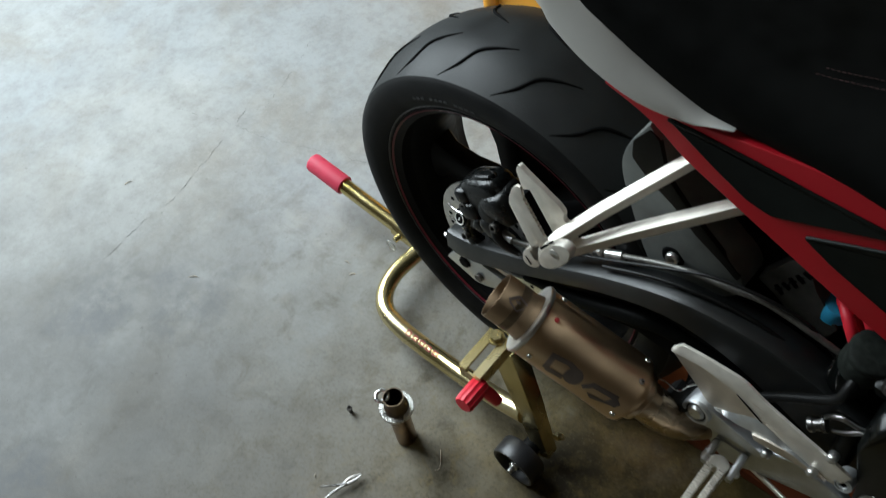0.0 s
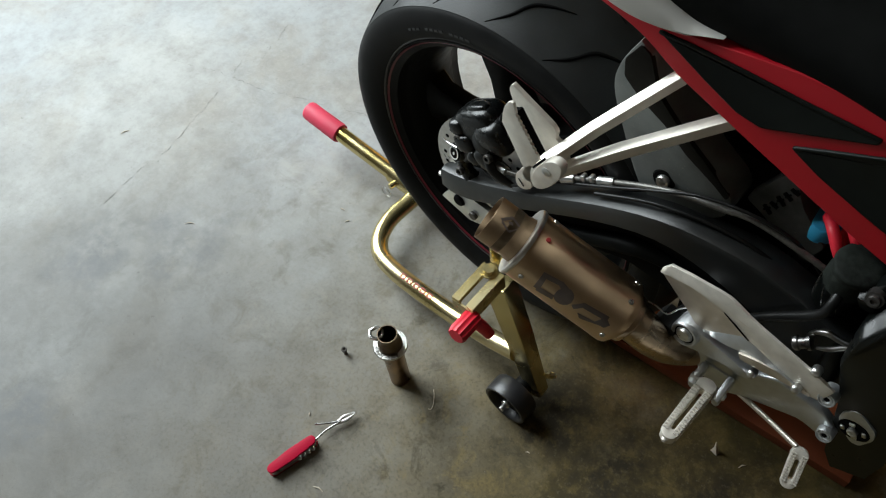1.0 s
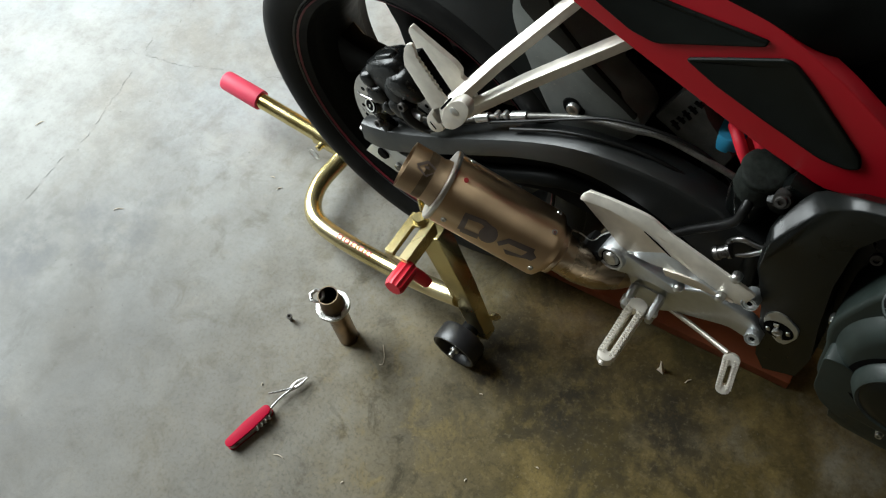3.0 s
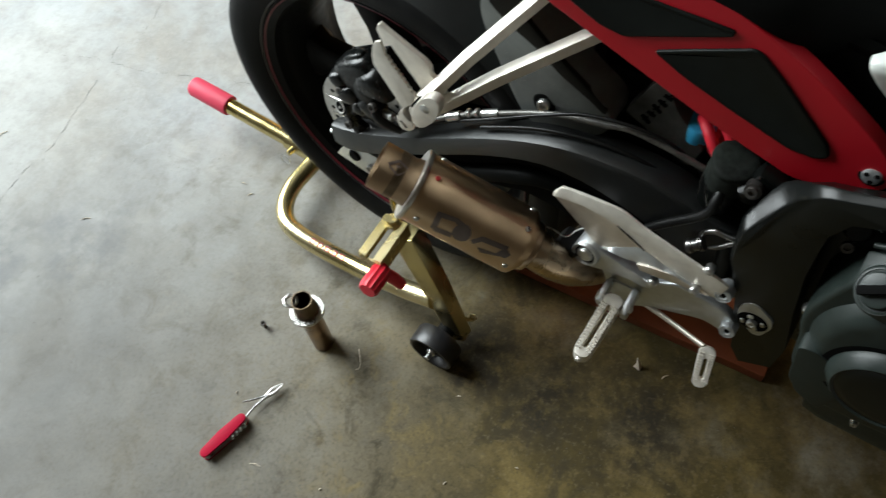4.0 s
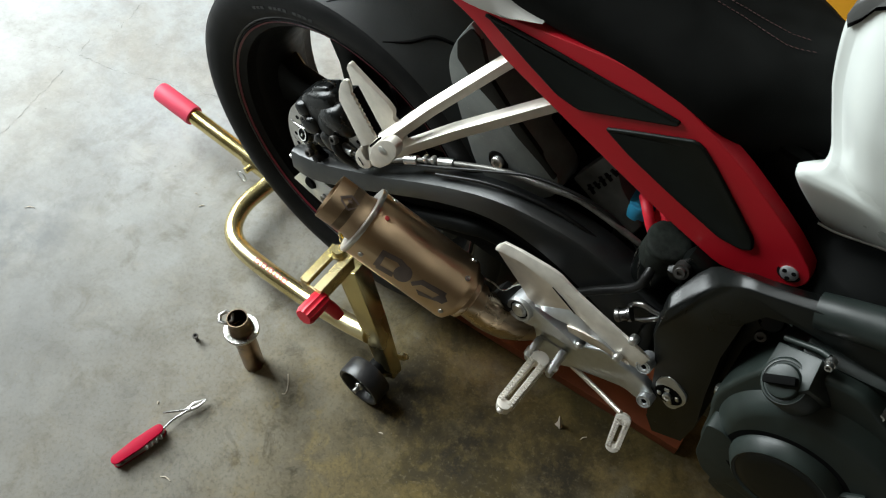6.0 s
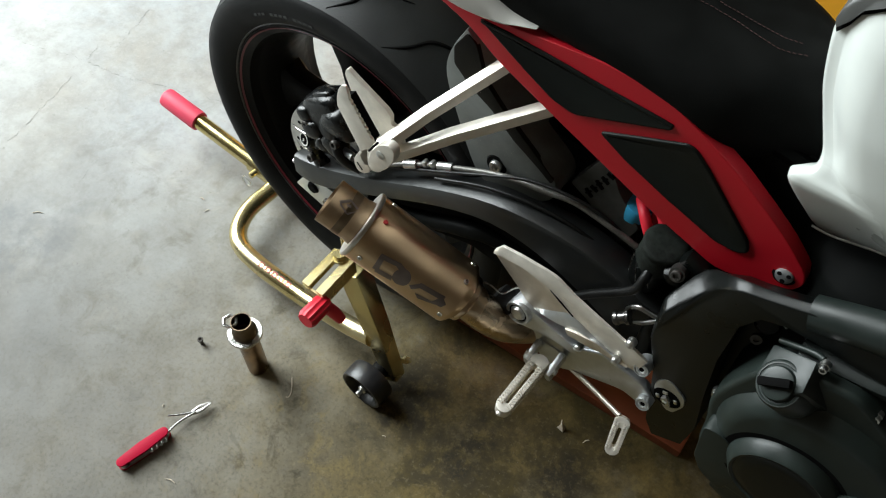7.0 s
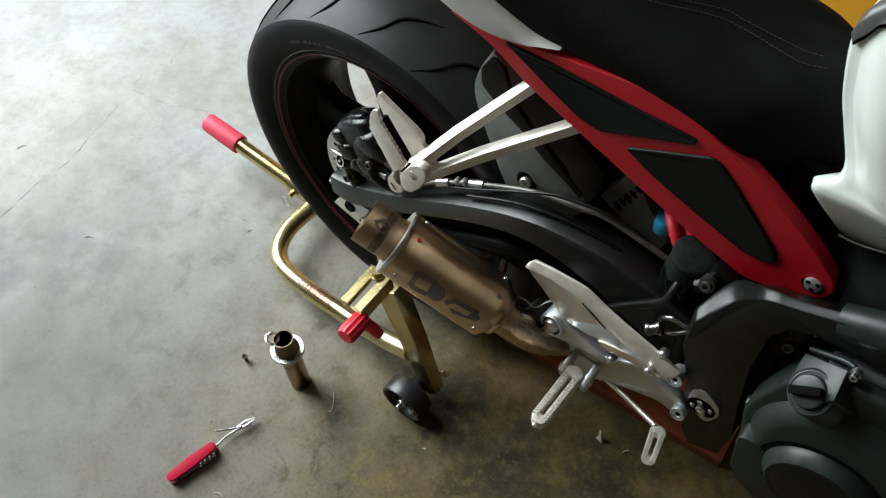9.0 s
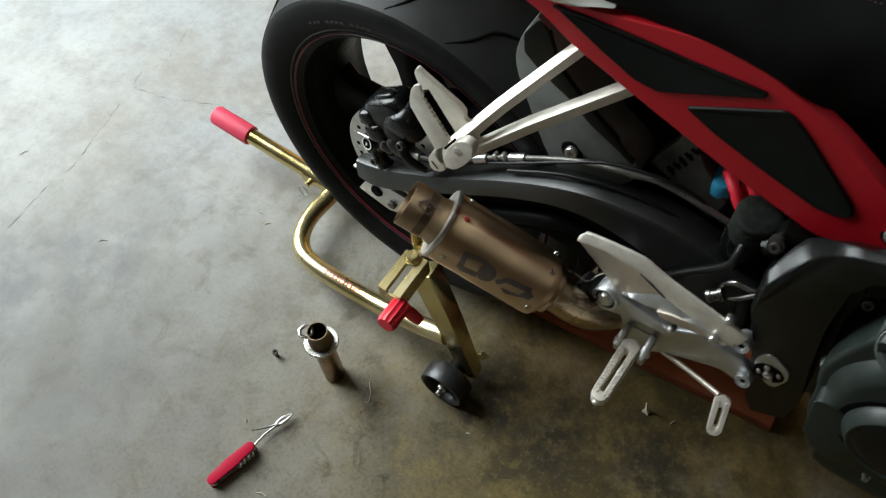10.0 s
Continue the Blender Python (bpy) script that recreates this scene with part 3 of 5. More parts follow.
chain = part("drive_chain", merge(tube([(-0.02, 0.092, 0.205), (0.25, 0.092, 0.280), (0.55, 0.092, 0.350)], 0.02, 8, 6), tube([(0.0, 0.092, 0.452), (0.25, 0.092, 0.458), (0.55, 0.092, 0.448)], 0.009, 8, 6)), GROOVE, bike, "black greasy drive chain")

# brake caliper
cal = part("brake_caliper", merge(lump(0.080, 0.050, 0.072, pose(0.010, -0.104, 0.472, 0, -32, 0), 0.5),
                                  lump(0.050, 0.058, 0.052, pose(0.034, -0.106, 0.480, 8, -32, 0), 0.55),
                                  lump(0.034, 0.032, 0.030, pose(-0.012, -0.120, 0.446, 0, -25, 6), 0.6),
                                  lump(0.026, 0.030, 0.024, pose(-0.026, -0.118, 0.466, 0, -25, 6), 0.6),
                                  lump(0.030, 0.026, 0.036, pose(0.026, -0.124, 0.442, 0, -40, 10), 0.6),
                                  lump(0.022, 0.022, 0.022, pose(0.006, -0.126, 0.432, 0, 20, 10), 0.65),
                                  lump(0.040, 0.020, 0.016, pose(0.000, -0.108, 0.504, 0, -32, 0), 0.6),
                                  lathe([(0, 0.012), (0.015, 0.012), (0.018, 0.008), (0.018, -0.02), (0, -0.02)], (0.024, -0.122, 0.472), (0.1, -1, 0.3), 20),
                                  lathe([(0, 0.008), (0.013, 0.008), (0.015, 0.004), (0.015, -0.03), (0, -0.03)], (-0.037, -0.116, 0.402), (-0.2, -1, 0.3), 20),
                                  box(0.060, 0.018, 0.032, pose(-0.020, -0.112, 0.420, 0, -62, 0), 0.007),
                                  tube([(-0.037, -0.112, 0.395), (-0.030, -0.112, 0.366), (-0.018, -0.110, 0.350), (0.02, -0.108, 0.352)], [0.012, 0.010, 0.013, 0.011], 10)), CALIPER_BLACK, bike, "glossy black two-piston brake caliper", sharp=60)
part("rubber_boot", tube([(0.030, -0.130, 0.452), (0.040, -0.134, 0.440), (0.052, -0.132, 0.428), (0.072, -0.128, 0.420)], [0.006, 0.0075, 0.0065, 0.004], 12, 6), HOSE, cal)
part("round_badge", lathe([(0, 0.001), (0.0105, 0.001), (0.0115, 0)], (-0.0387, -0.1242, 0.4047), (-0.2, -1, 0.3), 20), GROOVE, cal)
part("badge_ring", lathe([(0.0082, 0.0), (0.0082, 0.0018), (0.0100, 0.0018), (0.0100, 0)], (-0.0387, -0.1242, 0.4047), (-0.2, -1, 0.3), 20, closed=True), WHITE_MARK, cal)
part("badge_bar", tube([(-0.0405, -0.1255, 0.4020), (-0.0375, -0.1265, 0.4045), (-0.0385, -0.1262, 0.4075)], 0.0011, 6), WHITE_MARK, cal)
for dx, dy, dz in ((-0.020, -0.128, 0.452), (0.038, -0.134, 0.458), (-0.030, -0.122, 0.372)):
    part("caliper_bolt", bolt_head((dx, dy, dz), (0, -1, 0.2), 0.0065, 0.007), DARK_STEEL, cal)
for x, z in ((-0.004, 0.502), (0.012, 0.512)):
    part("pin_clip", tube([(x + 0.006 * math.cos(a), -0.104, z + 0.006 * math.sin(a)) for a in (2 * math.pi * i / 12 for i in range(13))], 0.0011, 6, 1, smooth=False), DARK_STEEL, cal)
part("bleed_nipple", tube([(-0.064, -0.120, 0.414), (-0.048, -0.126, 0.421), (-0.028, -0.128, 0.425)], [0.0012, 0.0015, 0.002], 8), TOOL_STEEL, cal)

# rear hugger over the tyre
def hugger():
    rear_edge = smooth_path([(0.262, 0.492, 0), (0.231, 0.515, 0), (0.201, 0.585, 0), (0.184, 0.636, 0), (0.188, 0.672, 0), (0.208, 0.712, 0)], 4)
    front_edge = smooth_path([(0.222, 0.700, 0), (0.236, 0.657, 0), (0.270, 0.624, 0), (0.304, 0.598, 0), (0.338, 0.570, 0), (0.336, 0.535, 0), (0.300, 0.505, 0)], 4)
    outline = [(p.x, p.y) for p in rear_edge] + [(p.x, p.y) for p in front_edge]
    return prism(outline, -0.091, 0.088, 0.0028, seg=2)


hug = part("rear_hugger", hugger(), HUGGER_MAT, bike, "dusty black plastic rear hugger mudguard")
# thin dark sheet that paints the shading on the hugger's upper face
part("hugger_shade", prism(rounded([(0.210, 0.708), (0.194, 0.683), (0.195, 0.660), (0.206, 0.650), (0.221, 0.638), (0.250, 0.622), (0.280, 0.597), (0.317, 0.576), (0.334, 0.564), (0.337, 0.572), (0.304, 0.599), (0.270, 0.625), (0.236, 0.658), (0.222, 0.700)], 0.004), -0.0922, -0.086, 0.001), HUGGER_SHADED, hug, "smooth mottled upper face, painted dark for its shading")
part("hugger_bolt", bolt_head((0.262, -0.0905, 0.543), (0.1, -1, 0.1), 0.008, 0.007), STEEL, hug, "domed steel bolt")
part("bolt_washer", lathe([(0, 0.003), (0.013, 0.003), (0.015, 0.0)], (0.262, -0.0895, 0.543), (0.1, -1, 0.1), 24), GROOVE, hug)

# passenger foot peg bracket
PEG = Vector((0.170, -0.199, 0.585))
hanger = part("passenger_peg_bracket", merge(
    square_bar([PEG + Vector((-0.004, 0.016, 0.000)), (0.200, -0.143, 0.6275), (0.262, -0.070, 0.693), (0.305, -0.020, 0.736)], [0.0066, 0.0064, 0.0064, 0.0064], 45),
    square_bar([PEG + Vector((0.006, 0.020, -0.012)), (0.232, -0.138, 0.612), (0.322, -0.070, 0.664), (0.385, -0.022, 0.695)], [0.0064, 0.0068, 0.0068, 0.0068], 45),
    prism(rounded([(0.164, 0.579), (0.169, 0.596), (0.181, 0.615), (0.194, 0.625), (0.204, 0.621), (0.202, 0.604), (0.192, 0.585), (0.178, 0.568), (0.166, 0.564)], 0.005), -0.203, -0.192, 0.003, seg=3),
    prism(rounded([(0.139, 0.562), (0.148, 0.579), (0.161, 0.592), (0.160, 0.577), (0.161, 0.552), (0.151, 0.543), (0.142, 0.542), (0.138, 0.550)], 0.004), -0.199, -0.184, 0.003, seg=3),
    prism(rounded([(0.146, 0.572), (0.158, 0.592), (0.184, 0.596), (0.184, 0.580), (0.168, 0.566), (0.154, 0.560)], 0.004), -0.199, -0.187, 0.002)), SILVER, bike, "silver cast alloy passenger footrest bracket")
part("heel_plate", prism(rounded([(0.1045, 0.645), (0.1085, 0.655), (0.115, 0.651), (0.163, 0.627), (0.169, 0.620), (0.1675, 0.609), (0.178, 0.606), (0.185, 0.585), (0.150, 0.566), (0.122, 0.592)], 0.0035), -0.167, -0.161, 0.0014), SILVER, hanger)
teeth = []
for i in range(9):
    a, b_ = i / 9, (i + 0.62) / 9
    teeth += [(0.141 + 0.028 * a, 0.657 - 0.043 * a), (0.1385 + 0.028 * b_, 0.6565 - 0.043 * b_)]
peg = part("folded_peg", prism([(0.1215, 0.633), (0.1225, 0.646), (0.126, 0.659), (0.130, 0.666), (0.134, 0.6695), (0.1375, 0.670), (0.1392, 0.665)] + teeth + [(0.169, 0.613), (0.171, 0.608), (0.166, 0.597), (0.156, 0.578), (0.150, 0.580)], -0.199, -0.1955, 0.0009), SILVER, hanger, "folded-up silver passenger foot peg with a toothed edge")
# black strip filling the gap between peg and heel plate
part("peg_gap_strip", box(0.0110, 0.0090, 0.056, pose(0.1500, -0.1905, 0.6295, 0, -33, 0), 0.001), GROOVE, peg, "black strip in the gap behind the peg")
for a, b_ in (((0.1665, -0.2022, 0.596), (0.1805, -0.2010, 0.618)), ((0.143, -0.1985, 0.557), (0.150, -0.1985, 0.5485))):
    part("joint_gap", tube([a, b_], 0.0014, 6, smooth=False), GROOVE, hanger)
part("pivot_bolt", bolt_head((0.184, -0.2028, 0.602), (0, -1, 0), 0.0058, 0.0016, False), STEEL, hanger)

# hoses along the swingarm
for name, pts, r, m_ in (("brake_hose", [(0.015, -0.120, 0.437), (0.05, -0.128, 0.440), (0.10, -0.122, 0.452), (0.150, -0.108, 0.476), (0.200, -0.100, 0.500), (0.25, -0.098, 0.527), (0.29, -0.098, 0.545), (0.336, -0.098, 0.557), (0.371, -0.097, 0.565), (0.423, -0.092, 0.552), (0.463, -0.086, 0.533), (0.48, -0.08, 0.50)], 0.0036, BRAID),
                         ("sensor_cable", [(0.0, -0.124, 0.425), (0.03, -0.130, 0.415), (0.07, -0.130, 0.422), (0.117, -0.114, 0.450), (0.20, -0.110, 0.500), (0.26, -0.108, 0.538), (0.314, -0.104, 0.566), (0.371, -0.100, 0.575), (0.42, -0.09, 0.556), (0.47, -0.08, 0.50)], 0.0020, HOSE),
                         ("brake_line", [(0.19, -0.114, 0.484), (0.27, -0.108, 0.520), (0.36, -0.100, 0.530), (0.45, -0.09, 0.500)], 0.0026, HOSE)):
    part(name, tube(pts, r, 10, 8), m_, swing)
for a, b_ in (((0.138, -0.111, 0.470), (0.155, -0.107, 0.4785)), ((0.186, -0.102, 0.4935), (0.206, -0.0995, 0.503))):
    part("hose_fitting", tube([a, b_], 0.0062, 12, smooth=False), STEEL, swing)
for x, z in ((0.166, 0.486), (0.178, 0.493)):
    part("hose_clip", box(0.006, 0.009, 0.009, pose(x, -0.104, z, 0, -28, 0), 0.0015), STEEL, swing)
part("hose_end", tube([(0.03, -0.124, 0.438), (0.062, -0.1285, 0.4425)], 0.0058, 10, smooth=False), STEEL, swing)

# exhaust
EX, ED, CAN_R = Vector((0.176, -0.231, 0.499)), Vector((0.8460, 0.2185, -0.4864)).normalized(), 0.0415


def ex(s):
    return EX + ED * s


can = part("silencer", lathe([(0.036, 0.0), (CAN_R - 0.0005, 0.002), (CAN_R, 0.006), (CAN_R, 0.136), (CAN_R - 0.001, 0.140), (0.029, 0.150), (0.027, 0.150), (0.027, 0.14), (0.026, 0.0)], (0, 0, 0), (0, 0, 1), 64, closed=True), TI_BRUSHED, bike, "brushed titanium exhaust silencer with faded dark marks")
can.matrix_basis = frame_to(EX, ED)
bpy.context.view_layer.update()
part("end_collar", lathe([(0.030, -0.003), (0.0422, -0.0035), (0.0432, -0.002), (0.0432, 0.0), (0.0424, 0.0022), (0.030, 0.002)], EX, ED, 64, closed=True), COLLAR, can, "bright rolled steel collar")
tip = part("outlet_tip", lathe([(0.0290, 0.0), (0.0285, -0.008), (0.0270, -0.012), (0.0276, -0.016), (0.0280, -0.046), (0.0278, -0.049), (0.0266, -0.049), (0.0262, -0.046), (0.026, -0.014), (0.026, 0.0)], (0, 0, 0), (0, 0, 1), 48, closed=True), TI_DARK, can, "heat-stained titanium outlet tip")
tip.matrix_parent_inverse, tip.matrix_basis = Matrix(), Matrix()
part("core", lathe([(0, 0.02), (0.0262, 0.02), (0.0262, 0.01)], EX, ED, 32), GROOVE, can)
part("inlet_band", lathe([(0.0270, 0.140), (0.0320, 0.142), (0.0326, 0.145), (0.0300, 0.1475), (0.0312, 0.150), (0.0306, 0.154), (0.0262, 0.157), (0.024, 0.15)], EX, ED, 48, closed=True), TITANIUM, can)
X_EX = Vector((0, 0, 1)).cross(ED).normalized()
Y_EX = ED.cross(X_EX).normalized()


def on_can(s, deg, r=CAN_R):
    n_ = X_EX * math.cos(radians(deg)) + Y_EX * math.sin(radians(deg))
    return ex(s) + n_ * r, n_


for s, deg in ((0.0157, 172.8), (0.0144, 50), (0.130, 98.3), (0.130, 172.7), (0.130, 55)):
    at, n_ = on_can(s, deg)
    part("rivet", lathe([(0, 0.0004), (0.0016, 0.0004), (0.0018, 0.0016), (0.0030, 0.0014), (0.0034, 0.0)], at, n_, 14), STEEL, can)
at, n_ = on_can(0.0144, 96.4)
part("red_dot", lathe([(0, 0.0012), (0.0026, 0.0010), (0.003, 0.0)], at, n_, 14), DECAL_RED, can)


def can_patch(corners, r, n=7):
    """A thin curved patch on the silencer; corners: four of (along, degrees)."""
    bm = bmesh.new()
    grid = []
    for i in range(n + 1):
        row = []
        for j in range(n + 1):
            u, w = i / n, j / n
            a, b, c, d = corners
            s = (a[0] * (1 - u) + b[0] * u) * (1 - w) + (d[0] * (1 - u) + c[0] * u) * w
            g = (a[1] * (1 - u) + b[1] * u) * (1 - w) + (d[1] * (1 - u) + c[1] * u) * w
            row.append(bm.verts.new(on_can(s, g, r)[0]))
        grid.append(row)
    for i in range(n):
        for j in range(n):
            bm.faces.new((grid[i][j], grid[i + 1][j], grid[i + 1][j + 1], grid[i][j + 1]))
    return bm


RM = CAN_R + 0.0004
# a square bracket closed by a full disc, then an arrow-like wedge
for bars in (((0.031, 140), (0.056, 135), (0.055, 143), (0.0315, 149)), ((0.031, 142), (0.037, 141), (0.041, 172), (0.034, 176)), ((0.036, 168), (0.058, 163), (0.060, 174), (0.039, 180)), ((0.054, 135), (0.064, 138), (0.062, 148), (0.054, 144)),
             ((0.079, 158), (0.088, 142), (0.096, 141), (0.084, 163)), ((0.088, 142), (0.120, 137), (0.121, 146), (0.089, 151)), ((0.117, 139), (0.127, 148), (0.124, 158), (0.111, 160)), ((0.090, 164), (0.113, 158), (0.124, 156), (0.097, 172))):
    part("dark_mark", can_patch(bars, RM), LASER, can)
disc_bm = bmesh.new()
hub_v = disc_bm.verts.new(on_can(0.0665, 155, RM + 0.0002)[0])
rim_v = [disc_bm.verts.new(on_can(0.0665 + 0.0105 * math.cos(a), 155 + 17.0 * math.sin(a), RM + 0.0002)[0]) for a in (2 * math.pi * i / 28 for i in range(28))]
for i in range(28):
    disc_bm.faces.new((hub_v, rim_v[i], rim_v[(i + 1) % 28]))
part("dark_mark", disc_bm, LASER, can)
for bars in (((-0.041, 108), (-0.031, 88), (-0.028, 92), (-0.038, 112)), ((-0.030, 88), (-0.018, 96), (-0.019, 101), (-0.031, 93)), ((-0.039, 109), (-0.027, 119), (-0.026, 124), (-0.038, 115)), ((-0.027, 122), (-0.017, 102), (-0.016, 97), (-0.024, 124)), ((-0.032, 103), (-0.027, 100), (-0.025, 106), (-0.030, 108))):
    part("dark_mark", can_patch(bars, 0.0284), LASER, can)
part("soot_band", lathe([(0.0278, -0.0185), (0.0280, -0.019), (0.0281, -0.029), (0.0277, -0.029)], EX, ED, 48, closed=True), SOOT, can)

part("mid_pipe", tube([ex(0.140), ex(0.160), (0.332, -0.184, 0.394), (0.350, -0.164, 0.366), (0.370, -0.132, 0.342), (0.392, -0.09, 0.325), (0.42, -0.04, 0.315)], 0.0240, 28, 10), TITANIUM, bike, "curved titanium link pipe")

part("rubber_mount", merge(box(0.030, 0.030, 0.024, pose(0.338, -0.160, 0.405, 0, 25, 0), 0.006), lathe([(0, 0.014), (0.013, 0.014), (0.015, 0.01), (0.015, -0.014), (0, -0.014)], (0.347, -0.146, 0.398), (-0.1, -1, 0.4), 20)), HOSE, can)
part("clamp_wire", tube([(0.312, -0.172, 0.438), (0.322, -0.170, 0.436), (0.336, -0.166, 0.428), (0.345, -0.150, 0.430), (0.375, -0.130, 0.440)], 0.0011, 6, 6), STEEL, can)

# rearset
def slotted(length, w0, w1, slot_w, thick, m, bevel=0.0015):
    """A flat loop of metal: two rails joined by round ends, lying along z, thickness along y."""
    n = 12
    outer, inner = [], []
    for end, w, s in ((1, w1, 1), (-1, w0, -1)):
        for i in range(n + 1):
            a = math.pi * i / n
            outer.append((s * w / 2 * math.cos(a), end * (length / 2 - w * 0.38) + s * w * 0.38 * math.sin(a)))
            inner.append((s * slot_w / 2 * math.cos(a), end * (length / 2 - w * 0.85) + s * slot_w / 2 * math.sin(a)))
    bm = bmesh.new()
    vs = [[bm.verts.new((x, y, z)) for x, z in lp] for lp, y in ((outer, -thick / 2), (outer, thick / 2), (inner, thick / 2), (inner, -thick / 2))]
    k = len(outer)
    for a, b in zip(vs, vs[1:] + vs[:1]):
        for i in range(k):
            bm.faces.new((a[i], a[(i + 1) % k], b[(i + 1) % k], b[i]))
    bmesh.ops.recalc_face_normals(bm, faces=bm.faces)
    bevelled(bm, bevel, 2, 50)
    bm.transform(m)
    return bm


BOSS = Vector((0.363, -0.171, 0.417))
rear = part("rearset_bracket", merge(
    prism(rounded([(0.367, 0.372), (0.396, 0.382), (0.437, 0.388), (0.470, 0.414), (0.500, 0.409), (0.527, 0.405), (0.542, 0.391), (0.546, 0.372), (0.536, 0.360), (0.510, 0.366), (0.491, 0.357), (0.446, 0.334), (0.426, 0.317), (0.406, 0.314), (0.389, 0.325), (0.378, 0.347)], 0.008), -0.152, -0.140, 0.004, seg=3),
    prism(rounded([(0.352, 0.396), (0.354, 0.432), (0.369, 0.436), (0.386, 0.429), (0.406, 0.4235), (0.428, 0.418), (0.443, 0.412), (0.4475, 0.405), (0.439, 0.399), (0.413, 0.400), (0.399, 0.396), (0.382, 0.392), (0.368, 0.386)], 0.006), -0.166, -0.150, 0.0035, seg=3),
    lathe([(0, 0.001), (0.0095, 0.001), (0.0105, -0.001), (0.0125, -0.001), (0.0135, 0.0012), (0.0160, 0.0012), (0.0172, -0.001), (0.0172, -0.024), (0, -0.024)], BOSS, (-0.05, -1, 0.16), 32)), SILVER_B, bike, "silver alloy rearset bracket")
part("pivot_cap", lathe([(0, 0.0028), (0.0075, 0.0028), (0.0088, 0.001), (0.0088, 0)], BOSS, (-0.05, -1, 0.16), 24), STEEL, rear)
part("cap_groove", lathe([(0.0107, -0.0004), (0.0123, -0.0004), (0.0123, -0.0012), (0.0107, -0.0012)], BOSS, (-0.05, -1, 0.16), 28, closed=True), GROOVE, rear)
part("cast_rib", bent_sheet([(0.450, -0.153, 0.346), (0.470, -0.153, 0.355), (0.493, -0.153, 0.371)], [(0.441, -0.150, 0.362), (0.462, -0.150, 0.364), (0.490, -0.151, 0.379)], 0.004, 8), SILVER_B, rear)
# heel guard: folded ridge, flat face, lip; lit and shaded folds painted in different silvers
FOLD = [(0.3135, -0.1615, 0.4885), (0.349, -0.162, 0.4965), (0.384, -0.162, 0.4925), (0.395, -0.162, 0.4885), (0.427, -0.162, 0.4690), (0.456, -0.162, 0.456), (0.498, -0.1615, 0.4365), (0.514, -0.161, 0.4395)]
RIDGE = [(0.3125, -0.158, 0.491), (0.321, -0.156, 0.5035), (0.345, -0.156, 0.5075), (0.379, -0.156, 0.510), (0.394, -0.156, 0.510), (0.412, -0.157, 0.5025), (0.421, -0.158, 0.4995), (0.458, -0.160, 0.4905), (0.511, -0.1605, 0.4740), (0.5215, -0.1605, 0.4685)]
guard = part("heel_guard", prism(rounded([(0.314, 0.490), (0.354, 0.450), (0.367, 0.435), (0.377, 0.430), (0.420, 0.466), (0.440, 0.462), (0.470, 0.449), (0.498, 0.437), (0.510, 0.445), (0.505, 0.460), (0.458, 0.472), (0.420, 0.488), (0.384, 0.494), (0.349, 0.4975)], 0.004), -0.1605, -0.1575, 0.001), SILVER_D, rear, "pointed silver heel guard plate")
part("guard_ridge", bent_sheet(FOLD, RIDGE, 0.0035, 30, 0.001, 0.0006), SILVER, guard, "folded upper edge, a lighter silver for the light on it")
part("guard_lip", bent_sheet([(0.380, -0.1655, 0.438), (0.408, -0.1655, 0.4385), (0.441, -0.1655, 0.4495), (0.466, -0.167, 0.455), (0.490, -0.165, 0.446)], [(0.377, -0.1605, 0.4305), (0.420, -0.1605, 0.4665), (0.440, -0.1605, 0.462), (0.470, -0.1605, 0.4495), (0.497, -0.1605, 0.4380)], 0.0022, 16, 0.0006), SILVER_B, guard)
part("guard_band", bent_sheet([(0.428, -0.1655, 0.4300), (0.450, -0.166, 0.4340), (0.470, -0.166, 0.4390), (0.505, -0.166, 0.4440)], [(0.424, -0.168, 0.4440), (0.441, -0.168, 0.4505), (0.462, -0.167, 0.4535), (0.490, -0.1645, 0.4455)], 0.003, 14, 0.0006), SILVER_D, guard)
part("guard_slot", tube([(0.393, -0.1622, 0.4895), (0.409, -0.1624, 0.4800), (0.427, -0.1624, 0.4680)], [0.0005, 0.0011, 0.0007], 8, 4), GROOVE, guard)
for at in ((0.4455, -0.166, 0.4195), (0.4905, -0.167, 0.4460), (0.497, -0.160, 0.484)):
    part("guard_bolt", lathe([(0, 0.0052), (0.0028, 0.005), (0.0048, 0.0034), (0.0056, 0.0), (0.0056, -0.006), (0, -0.006)], at, (0, -1, 0.35), 18), STEEL, rear)
for at in ((0.5195, -0.158, 0.4495), (0.5385, -0.158, 0.3825)):
    part("mount_bolt", lathe([(0, 0.002), (0.0034, 0.002), (0.0042, 0.004), (0.0060, 0.004), (0.0064, 0.0026), (0.0074, 0.0026), (0.0076, 0.0044), (0.0086, 0.0044), (0.0092, 0.003), (0.0096, -0.016), (0, -0.016)], at, (0, -1, 0.3), 26), SILVER_B, rear)
    part("bolt_socket", lathe([(0, 0.0024), (0.0033, 0.0024), (0.0033, 0.001)], at, (0, -1, 0.3), 6), GROOVE, rear)
# foot peg
P0, P1 = Vector((0.411, -0.180, 0.362)), Vector((0.411, -0.262, 0.364))
pm = frame_to((P0 + P1) / 2, P1 - P0)
fp = part("foot_peg", merge(slotted(0.094, 0.0228, 0.0186, 0.0048, 0.016, pm, 0.0022), lathe([(0, 0.005), (0.003, 0.0045), (0.005, 0)], P1 + Vector((0, -0.004, 0)), P1 - P0, 12)), SILVER, rear, "knurled silver rider foot peg")
